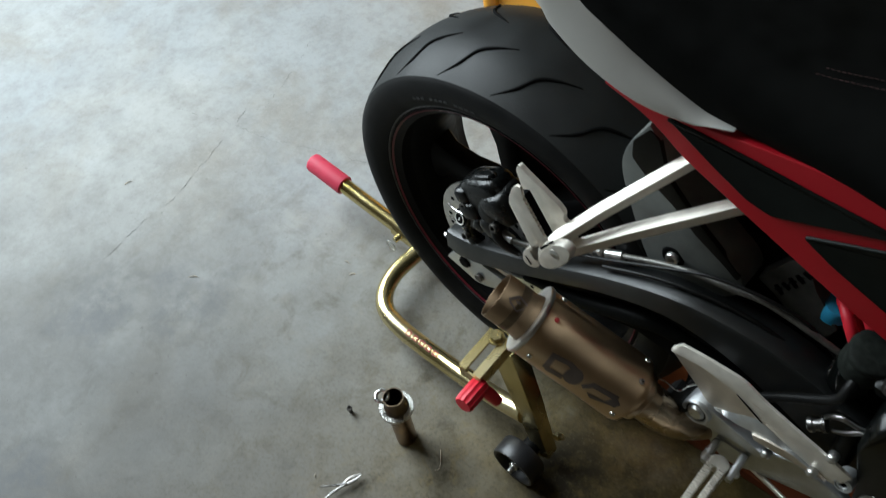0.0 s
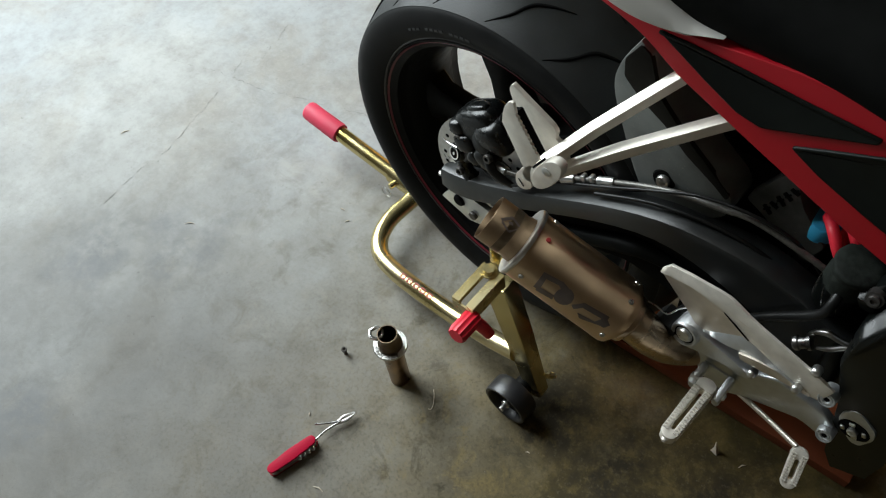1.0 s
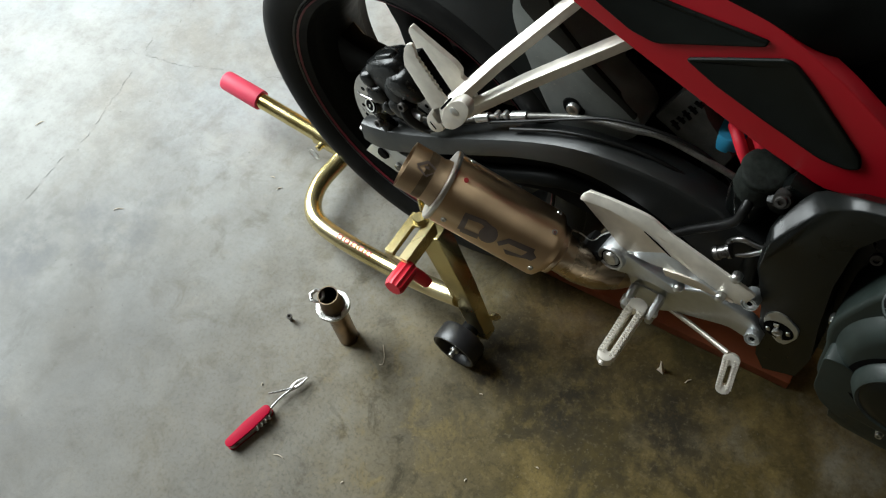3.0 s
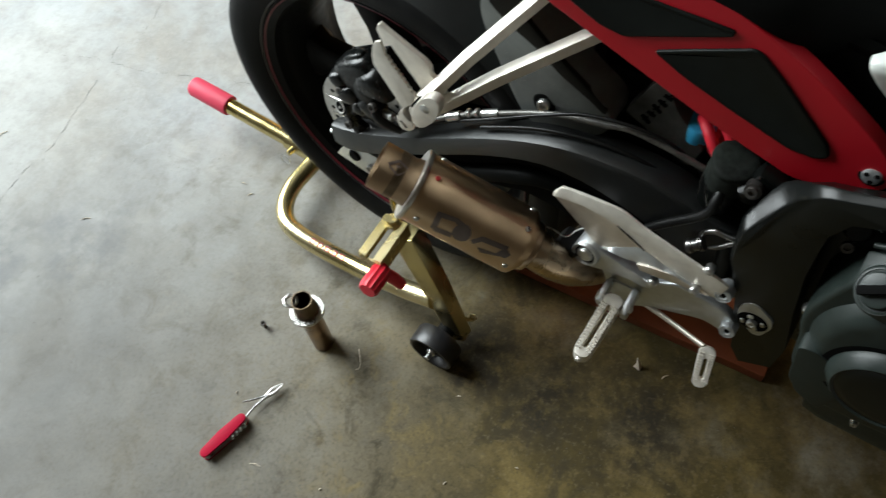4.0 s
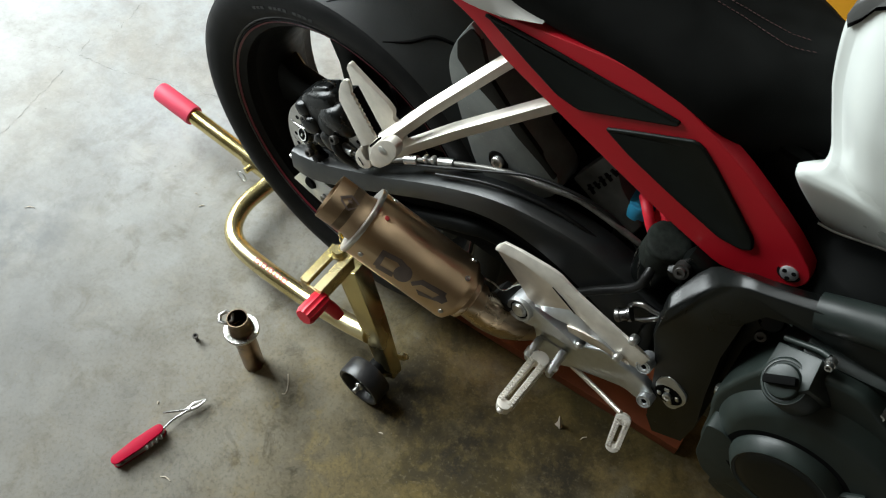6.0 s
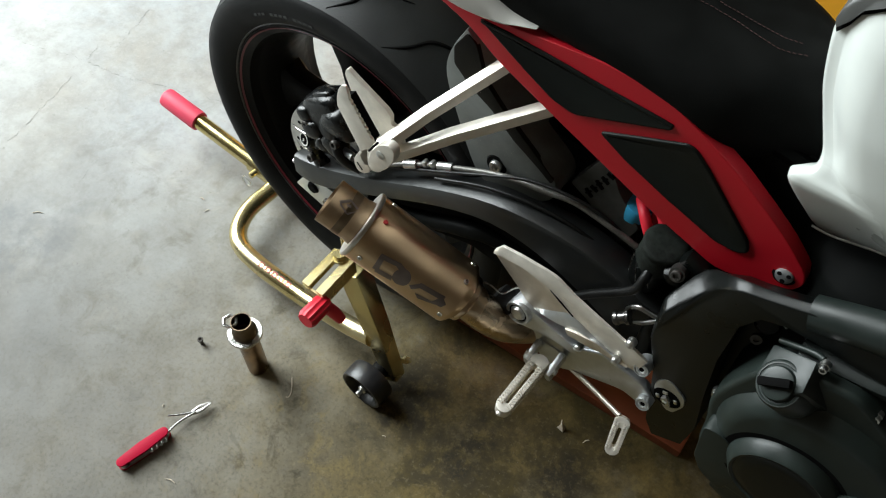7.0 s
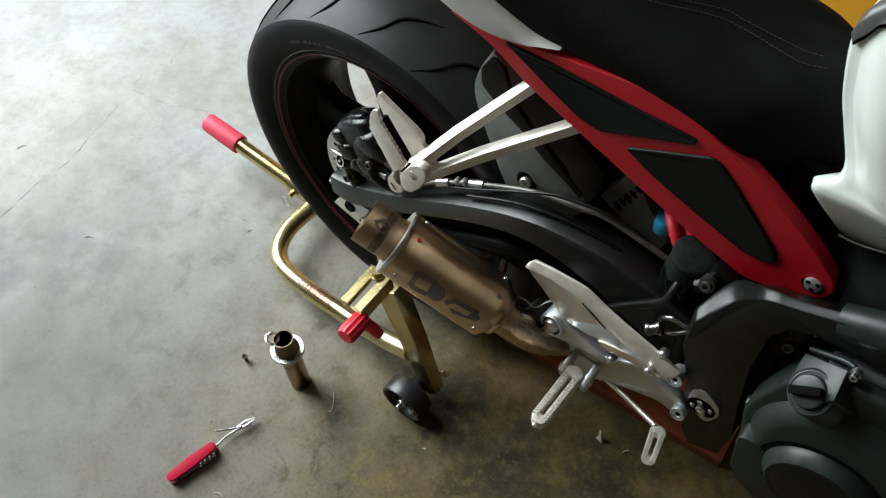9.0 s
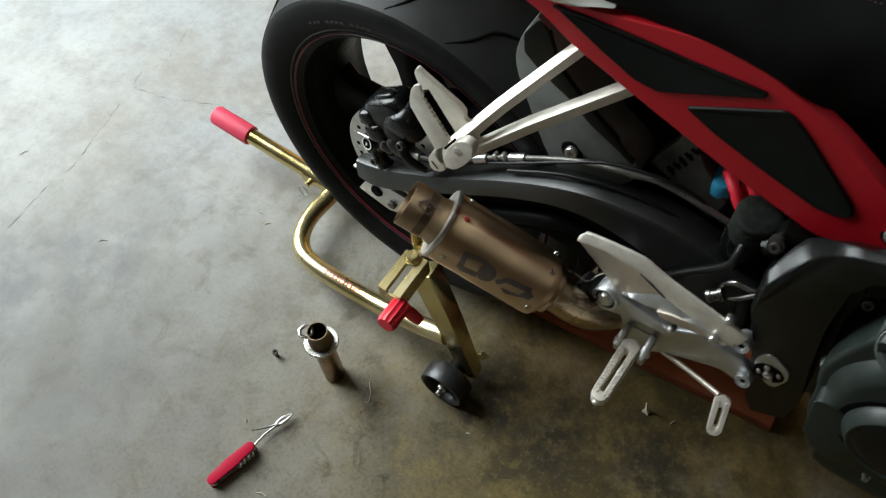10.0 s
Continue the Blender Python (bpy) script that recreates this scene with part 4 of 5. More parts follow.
part("peg_clevis", merge(box(0.009, 0.032, 0.024, pose(0.3945, -0.172, 0.356, 15, 0, 0), 0.004), box(0.009, 0.036, 0.026, pose(0.4275, -0.172, 0.356, 15, 0, 0), 0.004), box(0.042, 0.010, 0.022, pose(0.411, -0.150, 0.350), 0.004)), SILVER_B, rear)
part("peg_pin", lathe([(0, 0.024), (0.003, 0.024), (0.0062, 0.021), (0.0062, -0.022), (0, -0.022)], (0.411, -0.180, 0.360), (1, 0, 0), 16), STEEL, rear)
for sx in (-1, 1):
    for i in range(17):
        for k in range(2):
            part("peg_tooth", box(0.0030, 0.0028, 0.0022, pm @ pose(sx * (0.0050 + 0.0038 * k), 0.0085, -0.0300 + 0.0042 * i), 0.0005), SILVER, fp)
        part("peg_tooth", box(0.0026, 0.0085, 0.0022, pm @ pose(sx * (0.0112 - 0.0018 * (i / 16)), 0.0, -0.0300 + 0.0042 * i), 0.0005), SILVER, fp)
# brake pedal
part("brake_pedal", tube([(0.440, -0.148, 0.331), (0.486, -0.165, 0.348), (0.524, -0.179, 0.360)], [0.0036, 0.0030, 0.0032], 12, 6, flat=1.2), SILVER_D, rear, "silver brake pedal arm with knurled toe piece")
B0, B1 = Vector((0.5290, -0.176, 0.3600)), Vector((0.5380, -0.213, 0.3300))
bmx = frame_to((B0 + B1) / 2, B1 - B0)
toe = part("toe_peg", slotted(0.049, 0.0192, 0.0162, 0.0046, 0.012, bmx, 0.0022), SILVER, rear)
for sx in (-1, 1):
    for i in range(11):
        for k in range(2):
            part("toe_tooth", box(0.0026, 0.0024, 0.0020, bmx @ pose(sx * (0.0042 + 0.0032 * k), 0.0063, -0.0165 + 0.0033 * i), 0.0004), SILVER, toe)

# frame: pivot plate and main beam
FRONT = smooth_path([(0.512, -0.150, 0.500), (0.5125, -0.156, 0.5537), (0.516, -0.156, 0.5687), (0.5377, -0.128, 0.593), (0.557, -0.144, 0.636), (0.582, -0.145, 0.649), (0.616, -0.145, 0.661), (0.679, -0.145, 0.686), (0.722, -0.145, 0.702)], 3)
LOWER = [(0.763, 0.640), (0.708, 0.634), (0.639, 0.635), (0.612, 0.634), (0.590, 0.624), (0.578, 0.596), (0.579, 0.526), (0.589, 0.447), (0.601, 0.377), (0.598, 0.325), (0.564, 0.304), (0.549, 0.330), (0.540, 0.380), (0.529, 0.442)]
EDGE = smooth_path([(0.508, -0.140, 0.500), (0.505, -0.137, 0.552), (0.5075, -0.140, 0.572), (0.5247, -0.106, 0.594), (0.553, -0.132, 0.640), (0.579, -0.135, 0.651), (0.612, -0.136, 0.664), (0.672, -0.132, 0.692), (0.714, -0.132, 0.708)], 3)


def pivot_plate():
    """A flat front face whose edge rolls over in a soft round, then the body behind."""
    bm = bmesh.new()
    face = [Vector(q) for q in FRONT] + [Vector((x, -0.147, z)) for x, z in LOWER]
    edge = [Vector(q) for q in EDGE] + [Vector((x, -0.137, z)) for x, z in LOWER]
    loops = []
    for u, w in ((0, 0), (0.12, 0.03), (0.30, 0.16), (0.82, 0.68), (0.97, 0.88), (1, 1)):
        loops.append([Vector((f.x + (e.x - f.x) * u, f.y + (e.y - f.y) * w, f.z + (e.z - f.z) * u)) for f, e in zip(face, edge)])
    loops.append([Vector((e.x, -0.104, e.z - (0.03 if i < len(FRONT) else 0.0))) for i, e in enumerate(edge)])
    return rings(bm, loops)


plate = part("frame_plate", merge(pivot_plate(), box(0.05, 0.10, 0.24, pose(0.60, -0.05, 0.44), 0.01)), FRAME_BLACK, bike, "black painted frame pivot plate", sharp=45)
part("main_beam", tube([(0.622, -0.132, 0.652), (0.66, -0.132, 0.668), (0.75, -0.130, 0.704), (0.95, -0.11, 0.79)], [0.0165, 0.018, 0.021, 0.024], 24, 6), BEAM_PAINT, bike)
part("frame_rib", square_bar([(0.632, -0.138, 0.606), (0.70, -0.138, 0.622), (0.80, -0.132, 0.655), (0.92, -0.12, 0.70)], [0.010, 0.012, 0.014, 0.014], 20, 0.004), BEAM_PAINT, bike)
part("beam_joint", lathe([(0, 0.005), (0.003, 0.005), (0.0045, 0.004), (0.0045, -0.004), (0, -0.004)], (0.614, -0.137, 0.658), (0.8, 0, 0.35), 18), STEEL, plate)
part("frame_cap", lathe([(0, 0.006), (0.010, 0.006), (0.013, 0.003), (0.013, -0.01)], (0.598, -0.118, 0.588), (0.1, -1, 0.5), 20), FRAME_BLACK, bike)
part("edge_clip", tube([(0.586, -0.141, 0.627), (0.594, -0.143, 0.634), (0.604, -0.143, 0.632), (0.612, -0.141, 0.624)], [0.0008, 0.0019, 0.0017, 0.0008], 8), STEEL, plate)
part("engine_mount_bolt", bolt_head((0.597, -0.131, 0.574), (0.1, -1, 0.5), 0.006, 0.004), DARK_STEEL, plate)
cap = part("pivot_cover", prism(rounded([(0.538, 0.417), (0.540, 0.433), (0.547, 0.446), (0.557, 0.444), (0.575, 0.429), (0.578, 0.412), (0.571, 0.388), (0.562, 0.385), (0.546, 0.402)], 0.006), -0.151, -0.144, 0.0015), SILVER_B, plate, "silver swingarm pivot cover")
part("pivot_recess", lathe([(0, 0.0006), (0.0162, 0.0006), (0.0167, 0)], (0.5575, -0.151, 0.4110), (0, -1, 0), 24), GROOVE, cap)
part("pivot_nut", lathe([(0, 0.003), (0.003, 0.003), (0.0035, 0.005), (0.0048, 0.005), (0.0056, 0.004), (0.0056, 0)], (0.5575, -0.1515, 0.4110), (0, -1, 0), 16), STEEL, cap)
for k in range(4):
    a = k * math.pi / 2 + 0.4
    part("castellation", box(0.0062, 0.003, 0.0045, pose(0.5575 + 0.0110 * math.cos(a), -0.152, 0.4110 + 0.0110 * math.sin(a), 0, 90 - math.degrees(a), 0), 0.001), STEEL, cap)

# rear brake reservoir in its cloth sock, with linkage
def sock(base, axis, length, r):
    """A crumpled cloth sleeve pulled over a round pot, gathered below its rim."""
    rows = [(0.0, length)] + [(r * f, length * g) for f, g in ((0.35, 1.0), (0.70, 0.998), (0.90, 0.985), (0.99, 0.955), (1.01, 0.90), (0.99, 0.83), (0.94, 0.78), (0.96, 0.72), (1.0, 0.64), (0.98, 0.55), (1.02, 0.46), (0.97, 0.36), (1.0, 0.26), (0.93, 0.16), (0.80, 0.07), (0.55, 0.0))]
    bm = lathe(rows, base, axis, 44)
    for v in bm.verts:
        v.co += noise.noise_vector(v.co * 60) * 0.0012
    return bm


RA = Vector((0.10, -0.10, 1)).normalized()
RB = Vector((0.467, -0.084, 0.491))
res = part("brake_reservoir", lathe([(0, 0.060), (0.0195, 0.060), (0.0210, 0.056), (0.0205, 0.012), (0.018, 0.003), (0.012, -0.004), (0, -0.004)], RB, RA, 36), FRAME_BLACK, bike, "brake fluid reservoir with a worn black terry sock")
part("sock", sock(RB + RA * 0.044, RA, 0.048, 0.0240), FABRIC, res, "worn black terry sock", sharp=80)
for k in range(3):
    a0 = radians(150 + 38 * k)
    part("clear_edge", tube([frame_to(RB, RA) @ Vector((0.0238 * math.cos(a0 + 0.15 * i), 0.0238 * math.sin(a0 + 0.15 * i), 0.056 - 0.010 * i)) for i in range(4)], [0.0003, 0.0010, 0.0009, 0.0003], 6, 5), TOOL_STEEL, res)
part("reservoir_bracket", merge(box(0.030, 0.022, 0.034, pose(0.510, -0.096, 0.574, 12, 20, 0), 0.007), box(0.018, 0.020, 0.030, pose(0.499, -0.106, 0.560, 20, -15, 0), 0.006)), FRAME_BLACK, res)
part("clamp_bolt", merge(bolt_head((0.5025, -0.118, 0.5766), (0, -1, 0.4), 0.0060, 0.004), lathe([(0, 0.0008), (0.0085, 0.0008), (0.0095, -0.010)], (0.5025, -0.1175, 0.5761), (0, -1, 0.4), 18)), DARK_STEEL, res)
part("reservoir_hose", tube([(0.474, -0.100, 0.552), (0.474, -0.118, 0.540), (0.472, -0.124, 0.527), (0.461, -0.125, 0.510), (0.430, -0.125, 0.473), (0.405, -0.125, 0.440)], 0.0054, 12, 6), HOSE, bike)
mc = part("master_cylinder", merge(tube([(0.472, -0.125, 0.485), (0.477, -0.128, 0.499), (0.486, -0.128, 0.506), (0.498, -0.126, 0.503), (0.508, -0.122, 0.500)], [0.0028, 0.0030, 0.0036, 0.0032, 0.0032], 10), tube([(0.484, -0.125, 0.468), (0.494, -0.125, 0.478), (0.508, -0.122, 0.494)], [0.0016, 0.003, 0.003], 10),
                                   lathe([(0, 0.0), (0.0065, 0.0), (0.0085, 0.002), (0.0085, 0.006), (0.0070, 0.007), (0.0070, 0.014), (0.0092, 0.015), (0.0092, 0.019), (0, 0.019)], (0.462, -0.128, 0.457), (0.75, 0.35, 0.5), 24)), TOOL_STEEL, bike, "grey steel banjo fitting")
part("cylinder", tube([(0.500, -0.10, 0.47), (0.506, -0.12, 0.40)], 0.012, 14, smooth=False), FRAME_BLACK, mc)


# engine
eng = part("engine_block", merge(box(0.34, 0.24, 0.34, pose(0.82, 0.0, 0.36, 0, 0, 0), 0.03), box(0.26, 0.20, 0.30, pose(0.76, 0.01, 0.50, 0, 0, 0), 0.02), box(0.12, 0.16, 0.14, pose(0.68, 0.0, 0.30), 0.02)), ENGINE, bike, "dark grey painted engine block")
CC = Vector((0.700, -0.172, 0.492))
CA = (0.0, -1, 0.03)
housing = part("clutch_housing", merge(
    prism(rounded([(0.607, 0.400), (0.602, 0.450), (0.594, 0.480), (0.594, 0.505), (0.603, 0.545), (0.616, 0.585), (0.640, 0.612), (0.690, 0.622), (0.740, 0.590), (0.810, 0.540), (0.830, 0.470), (0.800, 0.390), (0.755, 0.342), (0.700, 0.335), (0.655, 0.335), (0.630, 0.350)], 0.014), -0.166, -0.08, 0.006, seg=3),
    lathe([(0, 0.012), (0.074, 0.012), (0.081, 0.0105), (0.088, 0.005), (0.096, -0.008), (0.100, -0.020), (0.102, -0.05)], CC, CA, 72),
    prism(rounded([(0.613, 0.401), (0.604, 0.468), (0.624, 0.472), (0.645, 0.458), (0.664, 0.416), (0.656, 0.362), (0.628, 0.376)], 0.008), -0.186, -0.11, 0.008, seg=3)), ENGINE, eng, "satin dark grey clutch housing")
COV = Vector((0.691, -0.183, 0.4665))
cover = part("clutch_cover", lathe([(0, 0.0150), (0.0455, 0.0150), (0.0470, 0.0165), (0.0485, 0.0168), (0.0505, 0.0150), (0.0550, 0.0070), (0.0570, 0.003), (0.058, -0.01), (0, -0.01)], COV, CA, 72), ENGINE, eng, "round stepped clutch cover")
part("cover_disc", lathe([(0, 0.0172), (0.034, 0.0170), (0.0435, 0.0160), (0.0452, 0.0150), (0.0452, 0.014), (0, 0.014)], COV, CA, 64), FRAME_BLACK, cover, "flat black inner disc")
part("cover_groove", lathe([(0.0575, 0.0018), (0.0640, 0.0018), (0.0640, 0.0), (0.0575, 0.0)], COV, CA, 72, closed=True), GROOVE, cover)
part("cover_rib", box(0.014, 0.008, 0.05, pose(0.738, -0.186, 0.495, 0, 42, 0), 0.003), ENGINE, eng)
SN = Vector((-0.6, -0.42, 0.68)).normalized()
shoulder = bmesh.new()
top = [(0.611, -0.146, 0.602), (0.646, -0.160, 0.631), (0.650, -0.186, 0.617), (0.630, -0.192, 0.592), (0.612, -0.172, 0.585)]
rings(shoulder, [[Vector(q) for q in top], [Vector(q) - SN * 0.05 for q in top]])
bmesh.ops.recalc_face_normals(shoulder, faces=shoulder.faces)
OC = Vector((0.632, -0.180, 0.601))
CAPN = Vector((-0.42, -0.58, 0.70)).normalized()
fm = frame_to(OC, CAPN)
part("filler_boss", merge(bevelled(shoulder, 0.0025, 2), lathe([(0, 0.001), (0.0205, 0.001), (0.0225, -0.003), (0.027, -0.035), (0, -0.04)], OC, CAPN, 36), tube([(0.614, -0.142, 0.606), (0.640, -0.150, 0.626), (0.650, -0.154, 0.631)], 0.003, 10)), ENGINE, eng)
oc = part("oil_filler_cap", lathe([(0, 0.007), (0.0125, 0.007), (0.0150, 0.006), (0.0162, 0.003), (0.0162, 0.001), (0.0176, 0.0005), (0.0185, 0.0018), (0.0195, 0.0015), (0.0198, -0.004), (0, -0.004)], OC, CAPN, 36), ENGINE, eng, "black oil filler cap with a finger grip")
part("cap_grip", box(0.029, 0.008, 0.010, fm @ pose(0, 0.0, 0.010, 0, 0, 54), 0.002), GROOVE, oc)
for at in ((0.653, -0.160, 0.630), (0.711, -0.158, 0.605), (0.596, -0.150, 0.480), (0.628, -0.170, 0.447), (0.785, -0.15, 0.53), (0.700, -0.16, 0.325)):
    part("cover_bolt", merge(bolt_head(at, (0, -1, 0.2), 0.0038, 0.006), lathe([(0, 0.001), (0.0046, 0.001), (0.0050, -0.005)], at, (0, -1, 0.2), 16)), STEEL, eng)

# red tail panel with black inserts


OUT = [(0.150, 0.742), (0.21, 0.741), (0.268, 0.747), (0.305, 0.752), (0.362, 0.759), (0.405, 0.758), (0.436, 0.752), (0.469, 0.737), (0.508, 0.717), (0.545, 0.692), (0.576, 0.669), (0.600, 0.646), (0.605, 0.633), (0.600, 0.618), (0.584, 0.608), (0.561, 0.598), (0.529, 0.587), (0.506, 0.595), (0.452, 0.613), (0.415, 0.628), (0.357, 0.652), (0.300, 0.676), (0.251, 0.697), (0.215, 0.721), (0.183, 0.733)]
panel = part("tail_panel", prism(rounded(OUT, 0.012, 2), -0.095, -0.078, 0.0065, seg=4), RED_PAINT, bike, "satin red tail side panel with black inserts")
INS1 = [(0.227, 0.738), (0.259, 0.739), (0.310, 0.738), (0.370, 0.735), (0.417, 0.734), (0.441, 0.733), (0.440, 0.727), (0.379, 0.700), (0.345, 0.685), (0.319, 0.689), (0.283, 0.707)]
INS2 = [(0.375, 0.681), (0.409, 0.698), (0.459, 0.722), (0.468, 0.720), (0.487, 0.704), (0.544, 0.648), (0.549, 0.634), (0.539, 0.627), (0.516, 0.626), (0.455, 0.646), (0.407, 0.664)]


def dished(outline, y0, y1):
    """A moulded insert with a rolled rim and a hollow face."""
    bm = prism(rounded(outline, 0.005, 3), y0, y1)
    front = min((f for f in bm.faces if len(f.verts) > 4), key=lambda f: f.calc_center_median().y)
    for w, d in ((0.0010, 0.0008), (0.0012, 0.0001), (0.0016, -0.0007)):
        bmesh.ops.inset_region(bm, faces=[front], thickness=w, depth=d, use_even_offset=False)
    return bm


for o in (INS1, INS2):
    part("black_insert", dished(o, -0.0972, -0.090), INSERT, panel, "black moulded insert with a rolled rim", sharp=70)
BN = Vector((0, -1, 0.15)).normalized()
pb = part("panel_bolt", lathe([(0, 0.0032), (0.0070, 0.0032), (0.0084, 0.0022), (0.0088, 0.0)], (0.586, -0.0948, 0.631), BN, 28), SILVER_B, panel, "round silver panel bolt with three holes")
part("bolt_recess", lathe([(0, 0.0006), (0.0112, 0.0006), (0.0118, 0.0)], (0.586, -0.0944, 0.631), BN, 28), GROOVE, panel)
for k in range(3):
    a = radians(40 + 120 * k)
    part("bolt_hole", lathe([(0, 0.0004), (0.0022, 0.0004), (0.0024, 0)], frame_to(Vector((0.586, -0.0948, 0.631)) + BN * 0.0032, BN) @ Vector((0.0050 * math.cos(a), 0.0050 * math.sin(a), 0)), BN, 10), GROOVE, pb)

# white-grey tail cowl, seat, tank
cowl = bmesh.new()
loops = []
for x, y, zb, zt in dense(((0.290, 0.0965, 0.758, 0.761), (0.27, 0.101, 0.753, 0.762), (0.25, 0.105, 0.748, 0.766), (0.20, 0.109, 0.745, 0.789), (0.146, 0.109, 0.757, 0.822), (0.10, 0.107, 0.781, 0.846), (0.08, 0.105, 0.800, 0.855), (0.0, 0.094, 0.832, 0.872), (-0.10, 0.078, 0.862, 0.888), (-0.2, 0.05, 0.889, 0.90)), 4):
    h = zt - zb
    loops.append([(x, -y + 0.020, zb), (x, -y + 0.002, zb + 0.1 * h), (x, -y, zb + 0.3 * h), (x, -y + 0.004, zb + 0.65 * h), (x, -y + 0.012, zt - 0.05 * h), (x, -y + 0.016, zt), (x, y - 0.016, zt), (x, y - 0.012, zt - 0.05 * h), (x, y - 0.004, zb + 0.65 * h), (x, y, zb + 0.3 * h), (x, y - 0.002, zb + 0.1 * h), (x, y - 0.020, zb)])
rings(cowl, loops)
part("tail_cowl", cowl, TAIL_GREY, bike, "pale silver-white tail cowl", sharp=50)

seat_bm = bmesh.new()
loops = []
for x, y, zb, zt in dense(((-0.10, 0.06, 0.872, 0.90), (0.0, 0.085, 0.85, 0.888), (0.10, 0.092, 0.812, 0.872), (0.18, 0.094, 0.782, 0.852), (0.26, 0.092, 0.760, 0.830), (0.34, 0.091, 0.755, 0.812), (0.42, 0.091, 0.742, 0.800), (0.46, 0.089, 0.728, 0.797), (0.485, 0.081, 0.718, 0.798), (0.51, 0.063, 0.712, 0.802), (0.535, 0.050, 0.712, 0.809), (0.56, 0.044, 0.712, 0.822)), 4):
    h = zt - zb
    loops.append([(x, -y, zb), (x, -y - 0.006, zb + h * 0.3), (x, -y - 0.004, zb + h * 0.55), (x, -y + 0.008, zb + h * 0.78), (x, -y + 0.03, zb + h * 0.94), (x, -y * 0.3, zt), (x, y * 0.3, zt), (x, y - 0.03, zb + h * 0.94), (x, y - 0.008, zb + h * 0.78), (x, y + 0.004, zb + h * 0.55), (x, y + 0.006, zb + h * 0.3), (x, y, zb)])
rings(seat_bm, loops)
seat = part("seat", seat_bm, VINYL, bike, "black vinyl seat with dark red stitching", sharp=60)


def SEAT_TOP(x):
    """Height of the seat's top along its middle."""
    rows = ((0.26, 0.830), (0.34, 0.812), (0.42, 0.800), (0.48, 0.797), (0.53, 0.806))
    for (x0, z0), (x1, z1) in zip(rows, rows[1:]):
        if x <= x1:
            return z0 + (z1 - z0) * (x - x0) / (x1 - x0)
    return rows[-1][1]


tank_bm = bmesh.new()


def ease(a, b, x):
    u = min(1, max(0, (x - a) / (b - a)))
    return u * u * (3 - 2 * u)


def tank_ring(z, xc, yc):
    """A level ring of the tank: rear face, corner, lobe facet, the ridge that sweeps forward as it falls, the hollow flank."""
    low = ease(0.775, 0.740, z)
    run = max(0.0, 0.555 + (0.768 - z) * 0.95 - xc)
    side = np.interp(z, (0.66, 0.70, 0.74, 0.77, 0.81, 0.84, 0.87, 0.90, 0.93, 0.966), (-0.087, -0.096, -0.102, -0.104, -0.103, -0.098, -0.089, -0.076, -0.060, -0.030))

    def out(u):
        return yc + (side - yc) * u
    half = [(xc + 0.030 * low, yc * 0.40), (xc + 0.012 * low - 0.001, yc * 0.70), (xc - 0.001, yc * 0.90), (xc + 0.0008, yc * 0.975), (xc + 0.004, yc), (xc + 0.010, yc - 0.0006),
            (xc + 0.012 + run * 0.75, out(0.10)), (xc + 0.018 + run, out(0.34)), (xc + 0.029 + run, out(0.74)),
            (xc + 0.046 + run, out(0.95)), (xc + 0.080 + run, side), (xc + 0.14 + run, side - 0.002), (xc + 0.24, side - 0.010), (xc + 0.38, yc * 0.9)]

    def lift(x):
        """The lower edge rises towards the front."""
        return z + 0.25 * min(max(0, x - xc - 0.004), 0.2) * min(1, max(0, (0.76 - z) / 0.066))

    def dip(y):
        """The notch between lobe and waist sinks towards the seat."""
        return 0.040 * max(0, 1 - abs(z - 0.752) / 0.03) * max(0, 1 - abs(y) / 0.085)
    return [(x, y, lift(x) - dip(y)) for x, y in half] + [(x, -y, lift(x) - dip(y)) for x, y in half[::-1]]


TANK = dense(((0.6587, 0.613, -0.046), (0.6667, 0.5964, -0.056), (0.6743, 0.5818, -0.064), (0.6968, 0.5674, -0.076), (0.7185, 0.5542, -0.087), (0.739, 0.5440, -0.097), (0.7465, 0.5425, -0.097), (0.750, 0.5480, -0.0955), (0.754, 0.5560, -0.092), (0.761, 0.5580, -0.088), (0.771, 0.5545, -0.082),
              (0.787, 0.5450, -0.077), (0.802, 0.5370, -0.074), (0.820, 0.5285, -0.072), (0.8465, 0.521, -0.072), (0.8666, 0.517, -0.071), (0.879, 0.518, -0.070), (0.8915, 0.5225, -0.0675), (0.905, 0.535, -0.063), (0.925, 0.560, -0.056), (0.945, 0.593, -0.046), (0.96, 0.633, -0.034), (0.966, 0.68, -0.02)), 3)
rings(tank_bm, [tank_ring(*r) for r in TANK])
tank = part("fuel_tank", tank_bm, WHITE_PAINT, bike, "glossy pearl white fuel tank", sharp=60)


def tank_at(z):
    """The tank's rear corner at a height."""
    for a, b in zip(TANK, TANK[1:]):
        if z <= b[0]:
            f_ = (z - a[0]) / (b[0] - a[0])
            return a[1] + (b[1] - a[1]) * f_, a[2] + (b[2] - a[2]) * f_
    return TANK[-1][1:3]


TRIM_LOW = (0.905, 0.900, 0.885, 0.872, 0.8672, 0.876, 0.887, 0.895, 0.916, 0.938, 0.953, 0.957, 0.960, 0.960)


